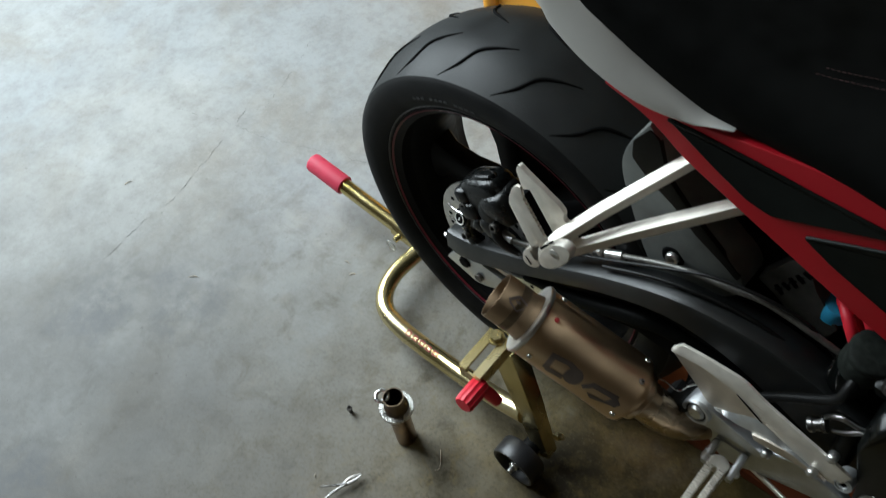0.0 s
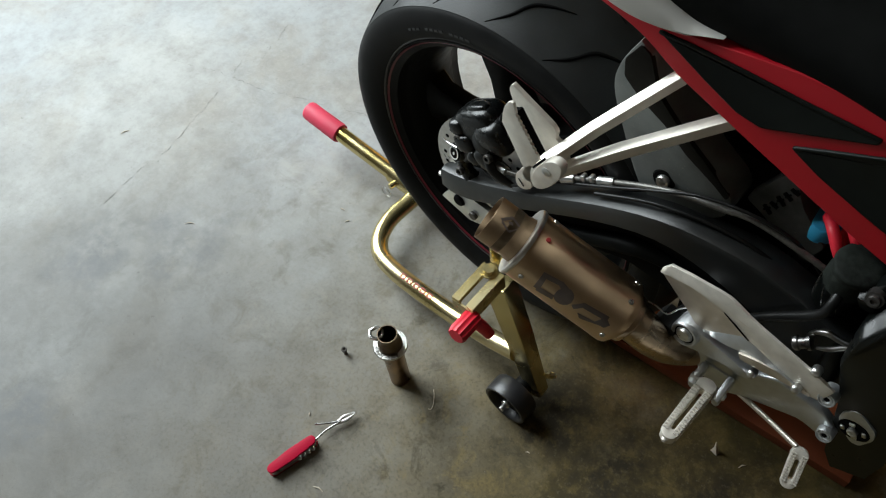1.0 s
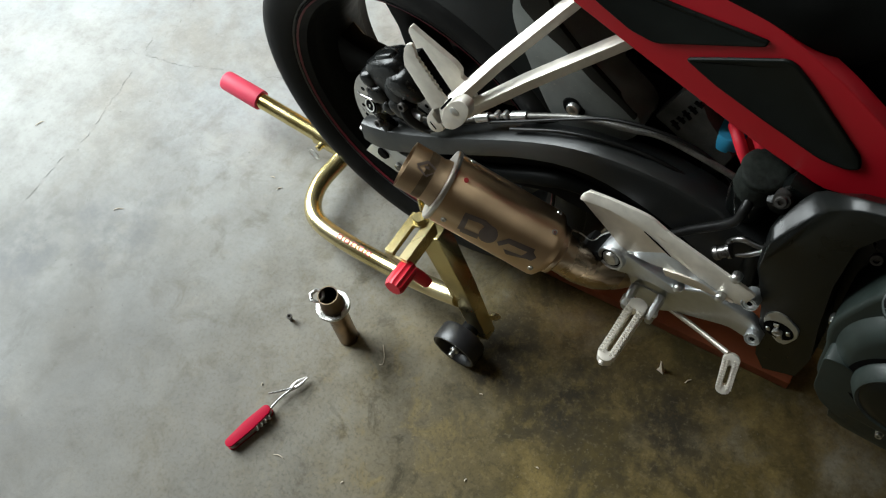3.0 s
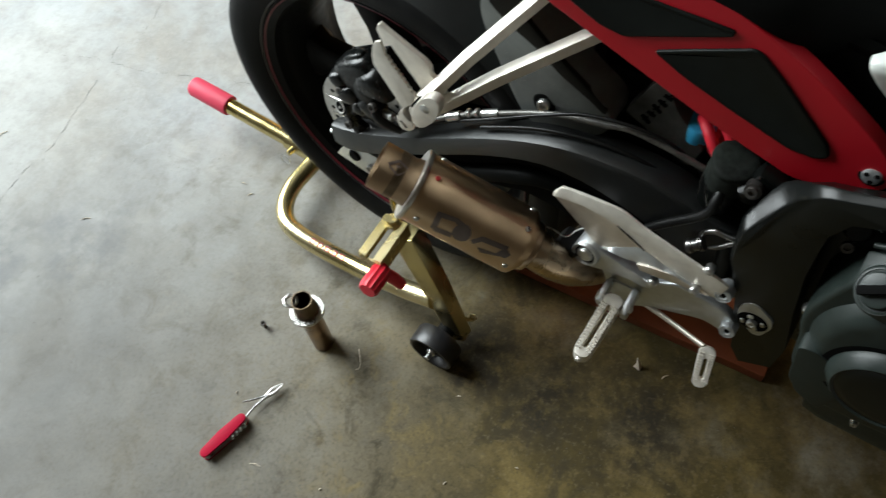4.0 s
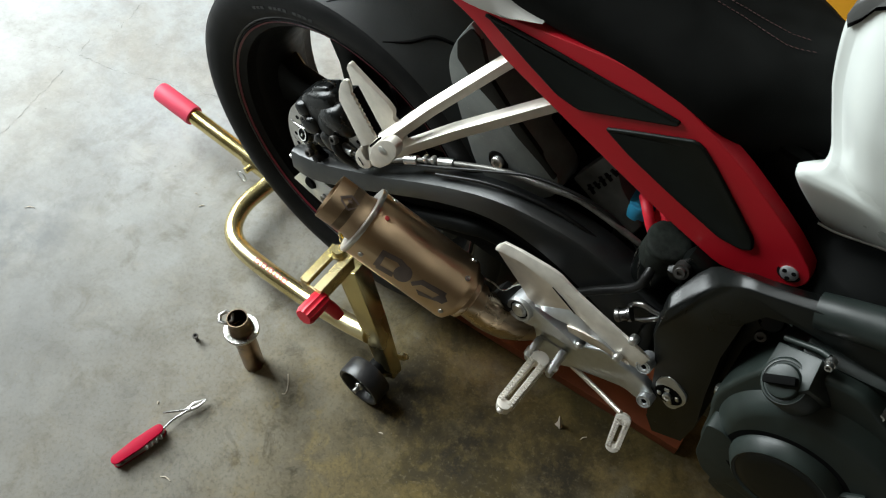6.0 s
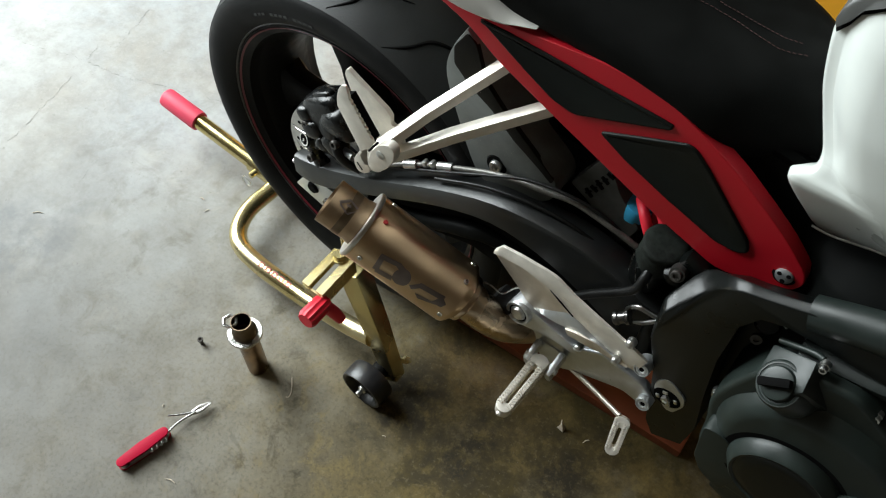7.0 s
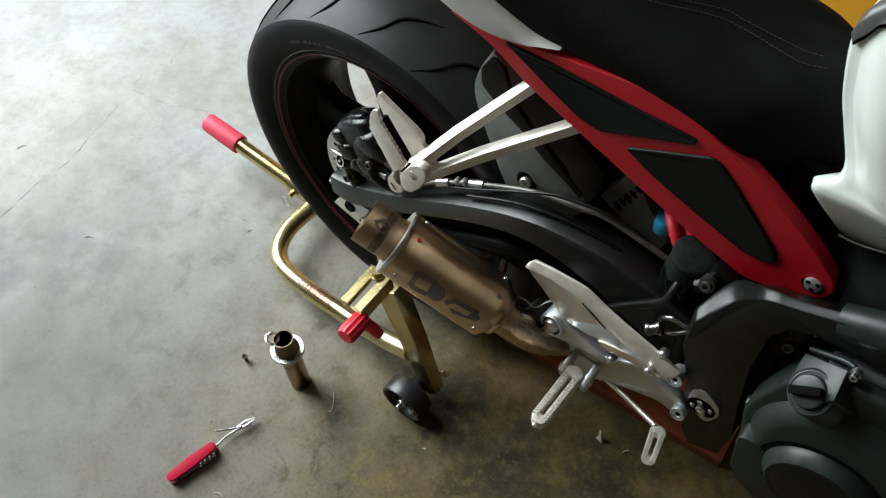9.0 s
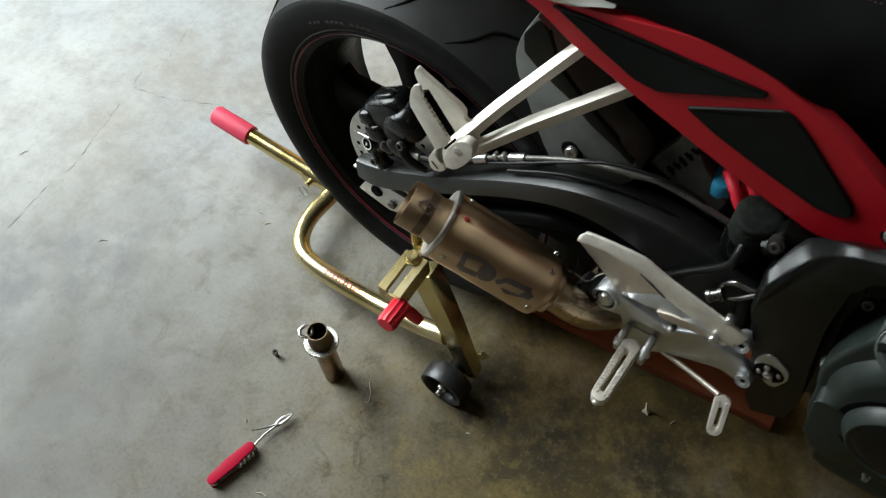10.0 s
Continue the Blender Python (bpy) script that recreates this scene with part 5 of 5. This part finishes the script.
def trim_shell(out, drop):
    """The trim's shell over the tank's top, lifted off the paint; drop lowers its lower edge."""
    bm = bmesh.new()
    loops = []
    for s_ in (0, 0.08, 0.2, 0.4, 0.6, 0.8, 1.0):
        lp = []
        for i in range(28):
            k = min(i, 27 - i)
            z = TRIM_LOW[k] - drop + (0.966 - TRIM_LOW[k] + drop) * s_
            x, y, _z = tank_ring(z, *tank_at(z))[i]
            lp.append((x - out * 0.6, y + math.copysign(out, y), z + out * 0.6))
        loops.append(lp)
    return rings(bm, loops)


trim = part("tank_trim", trim_shell(0.0034, 0.0), TRIM_GREY, tank, "dark grey tank top trim")
part("trim_gap", trim_shell(0.0016, 0.0030), GROOVE, trim)
part("tank_seam", tube([(0.581, -0.0795, 0.6885), (0.60, -0.0795, 0.6890), (0.64, -0.0805, 0.700), (0.70, -0.084, 0.712), (0.80, -0.09, 0.735)], 0.0011, 8, 6), TOOL_STEEL, tank)
part("subframe", merge(box(0.26, 0.10, 0.16, pose(0.43, 0.0, 0.665), 0.01), box(0.16, 0.13, 0.28, pose(0.545, 0.005, 0.46), 0.01)), FRAME_BLACK, bike)
boss = part("linkage_cover", prism(rounded([(0.345, 0.552), (0.374, 0.612), (0.388, 0.608), (0.402, 0.580), (0.437, 0.541), (0.426, 0.505), (0.395, 0.520), (0.368, 0.540)], 0.005), -0.066, 0.06, 0.004), COVER_PLASTIC, bike, "dusty dark plastic linkage cover with faded print")
# two added black blocks, no real parts, standing in for shade behind the linkage
part("black_occluder", prism(rounded([(0.314, 0.26), (0.312, 0.42), (0.36, 0.46), (0.50, 0.44), (0.52, 0.34), (0.44, 0.24)], 0.012), -0.084, 0.085, 0.006), GROOVE, bike)
part("gap_filler", prism(rounded([(0.30, 0.47), (0.29, 0.60), (0.33, 0.64), (0.40, 0.63), (0.42, 0.50), (0.40, 0.46)], 0.01), -0.05, 0.085, 0.004), GROOVE, bike)
for i in range(5):
    g = i / 4
    cx, cz, d = 0.370 + 0.019 * g, 0.5535 + 0.043 * g, (0.0014, -0.0010, 0.0012, 0.0, -0.0012)[i]
    part("faded_bar", tube([(cx - 0.0045, -0.0664, cz + 0.0028 + d), (cx + 0.0045, -0.0664, cz - 0.0028 - d)], 0.0024, 6, smooth=False), GROOVE, boss)
    part("faded_bar", tube([(cx - 0.002 - d, -0.0664, cz - 0.003), (cx + 0.002, -0.0664, cz + 0.004)], 0.0012, 6, smooth=False), GROOVE, boss)
# red stitching along the seat
for line in ([(0.327, -0.058), (0.363, -0.041), (0.403, -0.022), (0.432, -0.020), (0.464, -0.025), (0.49, -0.028), (0.505, -0.026)], [(0.33, -0.047), (0.365, -0.029), (0.402, -0.010), (0.427, -0.009), (0.458, -0.011), (0.495, -0.012)]):
    path = along(smooth_path([(x, y, 0) for x, y in line], 9), 84)
    for a, b_ in zip(path[::2], path[1::2]):
        za = SEAT_TOP(a.x) + 0.0005
        part("stitch", tube([(a.x, a.y, za), (b_.x * 1.25 - a.x * 0.25, b_.y * 1.25 - a.y * 0.25, za)], 0.0004, 6, smooth=False), THREAD, seat)
cover_bm = bmesh.new()
loops = []
for x, z, w in dense(((0.47, 0.735, 0.062), (0.56, 0.722, 0.064), (0.590, 0.676, 0.070), (0.612, 0.674, 0.092), (0.65, 0.685, 0.112), (0.72, 0.703, 0.120), (0.82, 0.728, 0.124), (0.95, 0.760, 0.124)), 4):
    loops.append([(x, -0.030, z + 0.004), (x, -0.055, z + 0.004), (x, -0.060 - 0.2 * (w - 0.06), z - 0.002), (x, -w + 0.004, z - 0.30 * (w - 0.05) - 0.006), (x, -w, z - 0.30 * (w - 0.05) - 0.014), (x, -w, z - 0.075), (x, -0.030, z - 0.08)])
rings(cover_bm, loops)
part("side_cover", cover_bm, PLASTIC_BLACK, bike, "black plastic cover below the tank")

# shock: red spring, blue reservoir
shock = part("shock_absorber", tube([(0.42, 0, 0.40), (0.46, 0, 0.56)], 0.018, 16, smooth=False), DARK_STEEL, bike)
axis = Vector((0.80, 0.50, 0.33)).normalized()
up = (Vector((-0.4, 0.5, 0.77)) - axis * axis.dot(Vector((-0.4, 0.5, 0.77)))).normalized()
side = axis.cross(up)
coil = [tuple(Vector((0.448, -0.060, 0.563)) + axis * (0.05 * t_ - 0.012) + (up * math.cos(t_ * 18) + side * math.sin(t_ * 18)) * 0.023) for t_ in (i / 60 for i in range(61))]
part("coil_spring", tube(coil, 0.0060, 10, 1, smooth=False), RED_PLASTIC, shock, "red coil spring")
part("gas_reservoir", lathe([(0, 0.028), (0.014, 0.028), (0.014, -0.05), (0, -0.05)], (0.420, -0.048, 0.517), (0.1, -0.1, 1), 20), DARK_STEEL, shock)
part("reservoir_cap", lathe([(0, 0.05), (0.0145, 0.05), (0.0165, 0.047), (0.0165, 0.0285), (0, 0.0285)], (0.420, -0.048, 0.517), (0.1, -0.1, 1), 24), BLUE, shock, "blue reservoir cap")

# ---- paddock stand ----
stand = thing("paddock_stand", (0.16, -0.2, 0), "gold zinc-plated rear paddock stand with red knobs", "paddock stand")
TR = 0.0165
ZT = 0.053
part("loop_tube", tube([(0.125, -0.190, 0.10), (0.06, -0.190, 0.075), (-0.05, -0.190, ZT), (-0.17, -0.190, ZT), (-0.225, -0.170, ZT), (-0.252, -0.12, ZT), (-0.254, -0.05, ZT), (-0.254, 0.05, ZT), (-0.252, 0.12, ZT), (-0.225, 0.170, ZT), (-0.17, 0.190, ZT), (-0.05, 0.190, ZT), (0.06, 0.190, 0.075), (0.125, 0.19, 0.10)], TR, 20, 6), GOLD, stand, "gold zinc-plated bent steel tube")
handle = part("handle", tube([(-0.20, -0.033, 0.052), (-0.47, -0.040, 0.088)], 0.0155, 18, smooth=False), GOLD, stand)
part("grip", lathe([(0, 0.106), (0.0165, 0.106), (0.0190, 0.104), (0.0200, 0.1), (0.0205, 0.02), (0.0200, 0.014), (0.0156, 0.014)], (-0.45, -0.0395, 0.0855), (-0.995, -0.026, 0.13), 24), RED_GRIP, handle, "pinkish red rubber grip")
part("socket_tube", tube([(-0.235, -0.034, 0.057), (-0.32, -0.036, 0.068)], 0.0195, 18, smooth=False), GOLD, handle)
part("lock_pin", tube([(-0.296, -0.034, 0.07), (-0.298, -0.066, 0.07)], 0.006, 12, smooth=False), GOLD, handle)
ringp = [(-0.300 + 0.012 * math.cos(a), -0.075, 0.062 + 0.012 * math.sin(a)) for a in (2 * math.pi * i / 20 for i in range(21))]
part("pin_ring", tube(ringp, 0.0011, 6, 1, smooth=False), STEEL, handle)
for sy in (-1, 1):
    leg = part("upright_leg", square_bar([(0.076, sy * 0.168, 0.232), (0.125, sy * 0.180, 0.125), (0.173, sy * 0.194, 0.024)], [0.0185, 0.0165, 0.0130], 20 if sy > 0 else 70, 0.0028), GOLD, stand, "olive-gold square steel leg")
    wc = Vector((0.152, sy * 0.240, 0.0405))
    wheel = part("stand_wheel", lathe([(0.012, 0.004), (0.030, 0.002), (0.033, 0.014), (0.035, 0.016), (0.039, 0.016), (0.0405, 0.012), (0.0405, -0.015), (0.038, -0.019), (0.012, -0.019)], wc, (0, sy, 0), 40, closed=True), WHEEL_PLASTIC, stand, "black plastic stand wheel")
    part("hub_disc", lathe([(0, 0.0045), (0.0135, 0.0045), (0.0150, -0.02), (0.0150, -0.046), (0, -0.046)], wc, (0, sy, 0), 20), RIM_BLACK, wheel)
    part("axle_bolt", merge(nut(wc + Vector((0, sy * 0.006, 0)), (0, sy, 0), 0.0085, 0.008), tube([wc + Vector((0, -sy * 0.05, 0)), wc + Vector((0, sy * 0.024, 0))], 0.0045, 12, smooth=False)), STEEL, wheel)
    part("leg_nut", merge(nut((0.176, sy * 0.172, 0.055), (0.8, 0, 0.6), 0.007, 0.008), tube([(0.16, sy * 0.176, 0.045), (0.189, sy * 0.172, 0.066)], 0.0035, 8, smooth=False)), GOLD, stand)
    # slotted channel that carries the hook
    fr = frame_to((0.0855, sy * 0.222, 0.284), (0.03, sy * 1.0, -0.05))
    br = part("lift_bracket", merge(box(0.0125, 0.004, 0.070, fr @ pose(0.0125, 0.0145 * -sy, 0)), box(0.0125, 0.004, 0.070, fr @ pose(-0.0125, 0.0145 * -sy, 0)),
                                    box(0.003, 0.030, 0.070, fr @ pose(0.0175, 0, 0)), box(0.003, 0.030, 0.070, fr @ pose(-0.0175, 0, 0)), box(0.038, 0.026, 0.003, fr @ pose(0, 0.003 * sy, 0.0345))), GOLD, stand, "gold slotted lift bracket")
    part("hook_bolt", merge(nut((0.083, sy * 0.196, 0.305), (0, 0, 1), 0.0095, 0.007), lathe([(0, 0.003), (0.0125, 0.003), (0.0125, 0), (0, 0)], (0.083, sy * 0.196, 0.302), (0, 0, 1), 20)), GOLD, br)
    part("hook", merge(box(0.006, 0.022, 0.045, pose(0.074, sy * 0.170, 0.325), 0.0015), box(0.006, 0.022, 0.045, pose(0.094, sy * 0.170, 0.325), 0.0015), box(0.026, 0.022, 0.006, pose(0.084, sy * 0.170, 0.303), 0.0015)), GOLD, br)
    # fluted knob with its wing
    k0, k1 = Vector((0.104, sy * 0.252, 0.277)), Vector((0.108, sy * 0.298, 0.283))
    kf = frame_to(k0, k1 - k0)
    kb = bmesh.new()
    kl = []
    for h, rr in ((0, 0.0115), (0.004, 0.0138), (0.040, 0.0138), (0.0445, 0.0118)):
        kl.append([kf @ Vector((math.cos(a) * rr * (1 + 0.07 * (k % 3 == 0) - 0.05 * (k % 3 == 1)), math.sin(a) * rr * (1 + 0.07 * (k % 3 == 0) - 0.05 * (k % 3 == 1)), h)) for k, a in ((k, 2 * math.pi * k / 36) for k in range(36))])
    rings(kb, kl)
    part("adjust_knob", kb, RED_PLASTIC, stand, "fluted red plastic knob")
    part("knob_wing", tube([(0.106, sy * 0.258, 0.275), (0.117, sy * 0.252, 0.258), (0.126, sy * 0.248, 0.242)], [0.009, 0.0095, 0.008], 12, 4), RED_PLASTIC, stand)
for i in range(9):
    x = -0.135 + 0.016 * i + (0.03 if i > 4 else 0)
    m_ = pose(x, -0.190 - 0.004, ZT + TR * 0.975, 14, 0, 0)
    part("red_mark", merge(box(0.010, 0.0014, 0.0006, m_ @ pose(0, 0.004, 0)), box(0.010, 0.0014, 0.0006, m_ @ pose(0, -0.004, 0)), box(0.0014, 0.008, 0.0006, m_ @ pose(-0.0045, 0, 0)), box(0.0014, 0.008, 0.0006, m_ @ pose(0.0045, 0, 0))), DECAL_RED, stand)

# ---- loose things on the floor ----
BX, BY = -0.030, -0.320
baf = thing("exhaust_baffle", (BX, BY, 0), "removed steel exhaust baffle standing on the concrete", "exhaust baffle")
part("body", lathe([(0.0165, 0.0), (0.0175, 0.002), (0.0175, 0.120), (0.0155, 0.120), (0.0155, 0.0)], (BX, BY, 0), (0, 0, 1), 36, closed=True), BRONZE, baf)
part("flange", lathe([(0.016, 0.118), (0.0275, 0.118), (0.0285, 0.120), (0.0285, 0.1225), (0.0275, 0.124), (0.016, 0.124)], (BX, BY, 0), (0, 0, 1), 40, closed=True), STEEL, baf, "bright steel washer flange")
part("collar", lathe([(0.0200, 0.122), (0.0205, 0.128), (0.0180, 0.138), (0.0165, 0.140), (0.0165, 0.158), (0.0150, 0.158), (0.0150, 0.122)], (BX, BY, 0), (0, 0, 1), 36, closed=True), SOOT, baf, "sooty steel collar")
hexp = [(BX - 0.018 + 0.011 * math.cos(a), BY - 0.008 + 0.011 * math.sin(a), 0.150) for a in (math.pi / 3 * i + 0.3 for i in range(7))]
part("lug", tube(hexp, 0.0032, 8, 1, smooth=False), STEEL, baf, "open steel clip")

kn_a, kn_b = Vector((-0.070, -0.583, 0.0)), Vector((-0.055, -0.494, 0.0))
knife = thing("multi_tool_knife", (-0.062, -0.54, 0), "red pocket knife lying with its pliers opened", "pocket knife")
kd = (kn_b - kn_a).normalized()


def stadium(a0, a1, w, taper=0.8):
    """Outline of a knife side in (along, across), with rounded ends."""
    pts = []
    for i in range(9):
        t_ = -math.pi / 2 + math.pi * i / 8
        pts.append((a1 - w * taper + w * taper * math.cos(t_), w * taper * math.sin(t_)))
    pts.append(((a0 + a1) / 2, w))
    for i in range(9):
        t_ = math.pi / 2 + math.pi * i / 8
        pts.append((a0 + w * taper + w * taper * math.cos(t_), w * taper * math.sin(t_)))
    pts.append(((a0 + a1) / 2, -w))
    return pts


kx = Vector((kd.y, -kd.x, 0))
flat = Matrix((kd, Vector((0, 0, 1)), kx)).transposed().to_4x4()
flat.translation = (kn_a + kn_b) / 2
part("scale", prism(stadium(-0.0455, 0.0455, 0.0105), 0.0145, 0.0195, 0.0022, m=flat), KNIFE_RED, knife)
part("scale", prism(stadium(-0.0455, 0.0455, 0.0105), 0.0, 0.0045, 0.0018, m=flat), KNIFE_RED, knife)
for i in range(4):
    part("liner", prism(stadium(-0.044, 0.044, 0.0108 - 0.0010 * (i % 2)), 0.0047 + 0.0025 * i, 0.0064 + 0.0025 * i, 0.0, m=flat), STEEL, knife)


def kpt(a, s, h=0.010):
    """A point of the knife: a along it from its middle, s to its side."""
    return (kn_a + kn_b) / 2 + kd * a + kx * s + Vector((0, 0, h))


for i in range(4):
    part("screw_turn", tube([kpt(0.004 + 0.0085 * i, 0.0115, 0.010), kpt(0.008 + 0.0085 * i, 0.0165, 0.016), kpt(0.0105 + 0.0085 * i, 0.0115, 0.018)], 0.0016, 8), STEEL, knife)
part("pliers", merge(tube([kpt(0.038, 0.003, 0.011), kpt(0.065, -0.001, 0.011), kpt(0.092, 0.001, 0.010)], [0.0019, 0.0017, 0.0022], 8, 5), tube([kpt(0.058, -0.022, 0.011), kpt(0.075, -0.010, 0.011), kpt(0.092, 0.0, 0.0105)], [0.0014, 0.0017, 0.0023], 8, 5)), TOOL_STEEL, knife, "small steel spring pliers")
part("jaw", tube([kpt(0.090, 0.001, 0.0105), kpt(0.105, 0.0055, 0.0105), kpt(0.122, 0.005, 0.0105)], [0.0031, 0.0030, 0.0011], 8, 5, flat=0.7), TOOL_STEEL, knife)
part("jaw", tube([kpt(0.090, -0.001, 0.0105), kpt(0.105, -0.0025, 0.0105), kpt(0.122, 0.003, 0.0105)], [0.0031, 0.0028, 0.0011], 8, 5, flat=0.7), TOOL_STEEL, knife)
part("rivet", lathe([(0, 0.0045), (0.003, 0.0042), (0.0035, 0)], kpt(0.093, 0.0, 0.0105), (0, 0, 1), 12), TOOL_STEEL, knife)

screw = thing("loose_screw", (-0.138, -0.351, 0), "small steel screw standing on the concrete", "screw")
part("head", bolt_head((-0.138, -0.351, 0.013), (0.2, -0.1, 1), 0.0050, 0.005), DARK_STEEL, screw)
part("shank", tube([(-0.138, -0.351, 0.0), (-0.138, -0.351, 0.013)], 0.0034, 10, smooth=False), DARK_STEEL, screw)

board = tagged(link("board", box(0.75, 0.11, 0.022, pose(0.2375, 0.0255, 0.011, 0, 0, 3.2), 0.002), BOARD), "red-brown board lying on the floor under the motorcycle", "board")

cab = thing("tool_chest", (0.1, 0.8, 0), "yellow painted steel tool chest beside the motorcycle", "tool chest")
part("body", box(1.7, 0.4, 0.5, pose(0.1, 0.84, 0.27), 0.015), YELLOW, cab)
part("corner_post", tube([(-0.66, 0.635, 0.02), (-0.66, 0.635, 0.5)], 0.02, 14, smooth=False), YELLOW, cab)


# small litter
leaf = bmesh.new()
rings(leaf, [[(0.438 - 0.004, -0.088, 0.001), (0.446, -0.090, 0.001), (0.447, -0.084, 0.003), (0.437, -0.082, 0.002)], [(0.437, -0.086, 0.014), (0.441, -0.087, 0.015), (0.442, -0.083, 0.016), (0.437, -0.082, 0.015)], [(0.4355, -0.083, 0.026), (0.437, -0.0835, 0.026), (0.437, -0.0825, 0.027), (0.4355, -0.082, 0.027)]])
tagged(link("dry_leaf", leaf, STRAW), "small curled dry leaf on the stained concrete", "leaf")
tagged(link("wire_scrap", tube([(0.030, -0.299, 0.0012), (0.040, -0.309, 0.0014), (0.048, -0.319, 0.0012), (0.051, -0.328, 0.0012), (0.047, -0.331, 0.0012)], 0.0006, 6, 5), STRAW), "thin bent scrap of pale wire on concrete", "wire scrap")
for n_, (x, y, a, l) in enumerate(((0.007, -0.547, 15, 0.018), (0.485, -0.079, 60, 0.012), (0.221, -0.280, 20, 0.007), (0.279, -0.408, 80, 0.006), (-0.35, -0.149, 60, 0.012), (-0.10, -0.47, 120, 0.006), (0.12, -0.52, 70, 0.005), (0.36, -0.33, 10, 0.005), (-0.60, -0.36, 40, 0.02), (-0.38, -0.135, 10, 0.010), (-0.93, -0.30, 70, 0.02))):
    d_ = Vector((math.cos(radians(a)), math.sin(radians(a)), 0)) * l / 2
    c_ = Vector((x, y, 0.0016))
    tagged(link("straw_bit", tube([c_ - d_, c_ + Vector((-d_.y, d_.x, 0)) * 0.25, c_ + d_], [0.0005, 0.0010, 0.0005], 6, 4), STRAW), "tiny dry straw scrap on the concrete", "straw", "floor litter")

FLOOR = bpy.data.objects["floor"]
CRACK = mat("crack_dirt", (0.19, 0.19, 0.18), 0.9)
rnd = random.Random(7)
for pts, w in (([(-0.791, -0.462), (-0.806, -0.361), (-0.809, -0.265), (-0.835, -0.179), (-0.853, -0.112), (-0.90, 0.02)], 0.0016), ([(-1.05, -0.09), (-0.935, -0.05), (-0.865, -0.033), (-0.771, -0.013), (-0.727, 0.007), (-0.653, 0.032), (-0.55, 0.071), (-0.45, 0.10)], 0.0017), ([(-0.86, 0.03), (-0.87, 0.062), (-0.889, 0.116), (-0.92, 0.2), (-0.97, 0.30)], 0.0015), ([(-0.56, -0.345), (-0.60, -0.27), (-0.625, -0.20)], 0.0009)):
    path = smooth_path([(x, y, 0) for x, y in pts], 9)
    bm = bmesh.new()
    row = []
    for i, q in enumerate(path):
        d_ = (path[min(i + 1, len(path) - 1)] - path[max(i - 1, 0)]).normalized()
        n_ = Vector((-d_.y, d_.x, 0))
        q = q + n_ * rnd.uniform(-0.0035, 0.0035)
        wd = 0.6 * w * rnd.choice((0.1, 0.2, 0.3, 0.45, 0.7)) * (0.25 if i in (0, len(path) - 1) else 1)
        row.append((bm.verts.new((q + n_ * wd) + Vector((0, 0, 0.0006))), bm.verts.new((q - n_ * wd) + Vector((0, 0, 0.0006)))))
    for a, b_ in zip(row, row[1:]):
        if rnd.random() < 0.72:
            bm.faces.new((a[0], b_[0], b_[1], a[1]))
    part("crack", bm, CRACK, FLOOR)
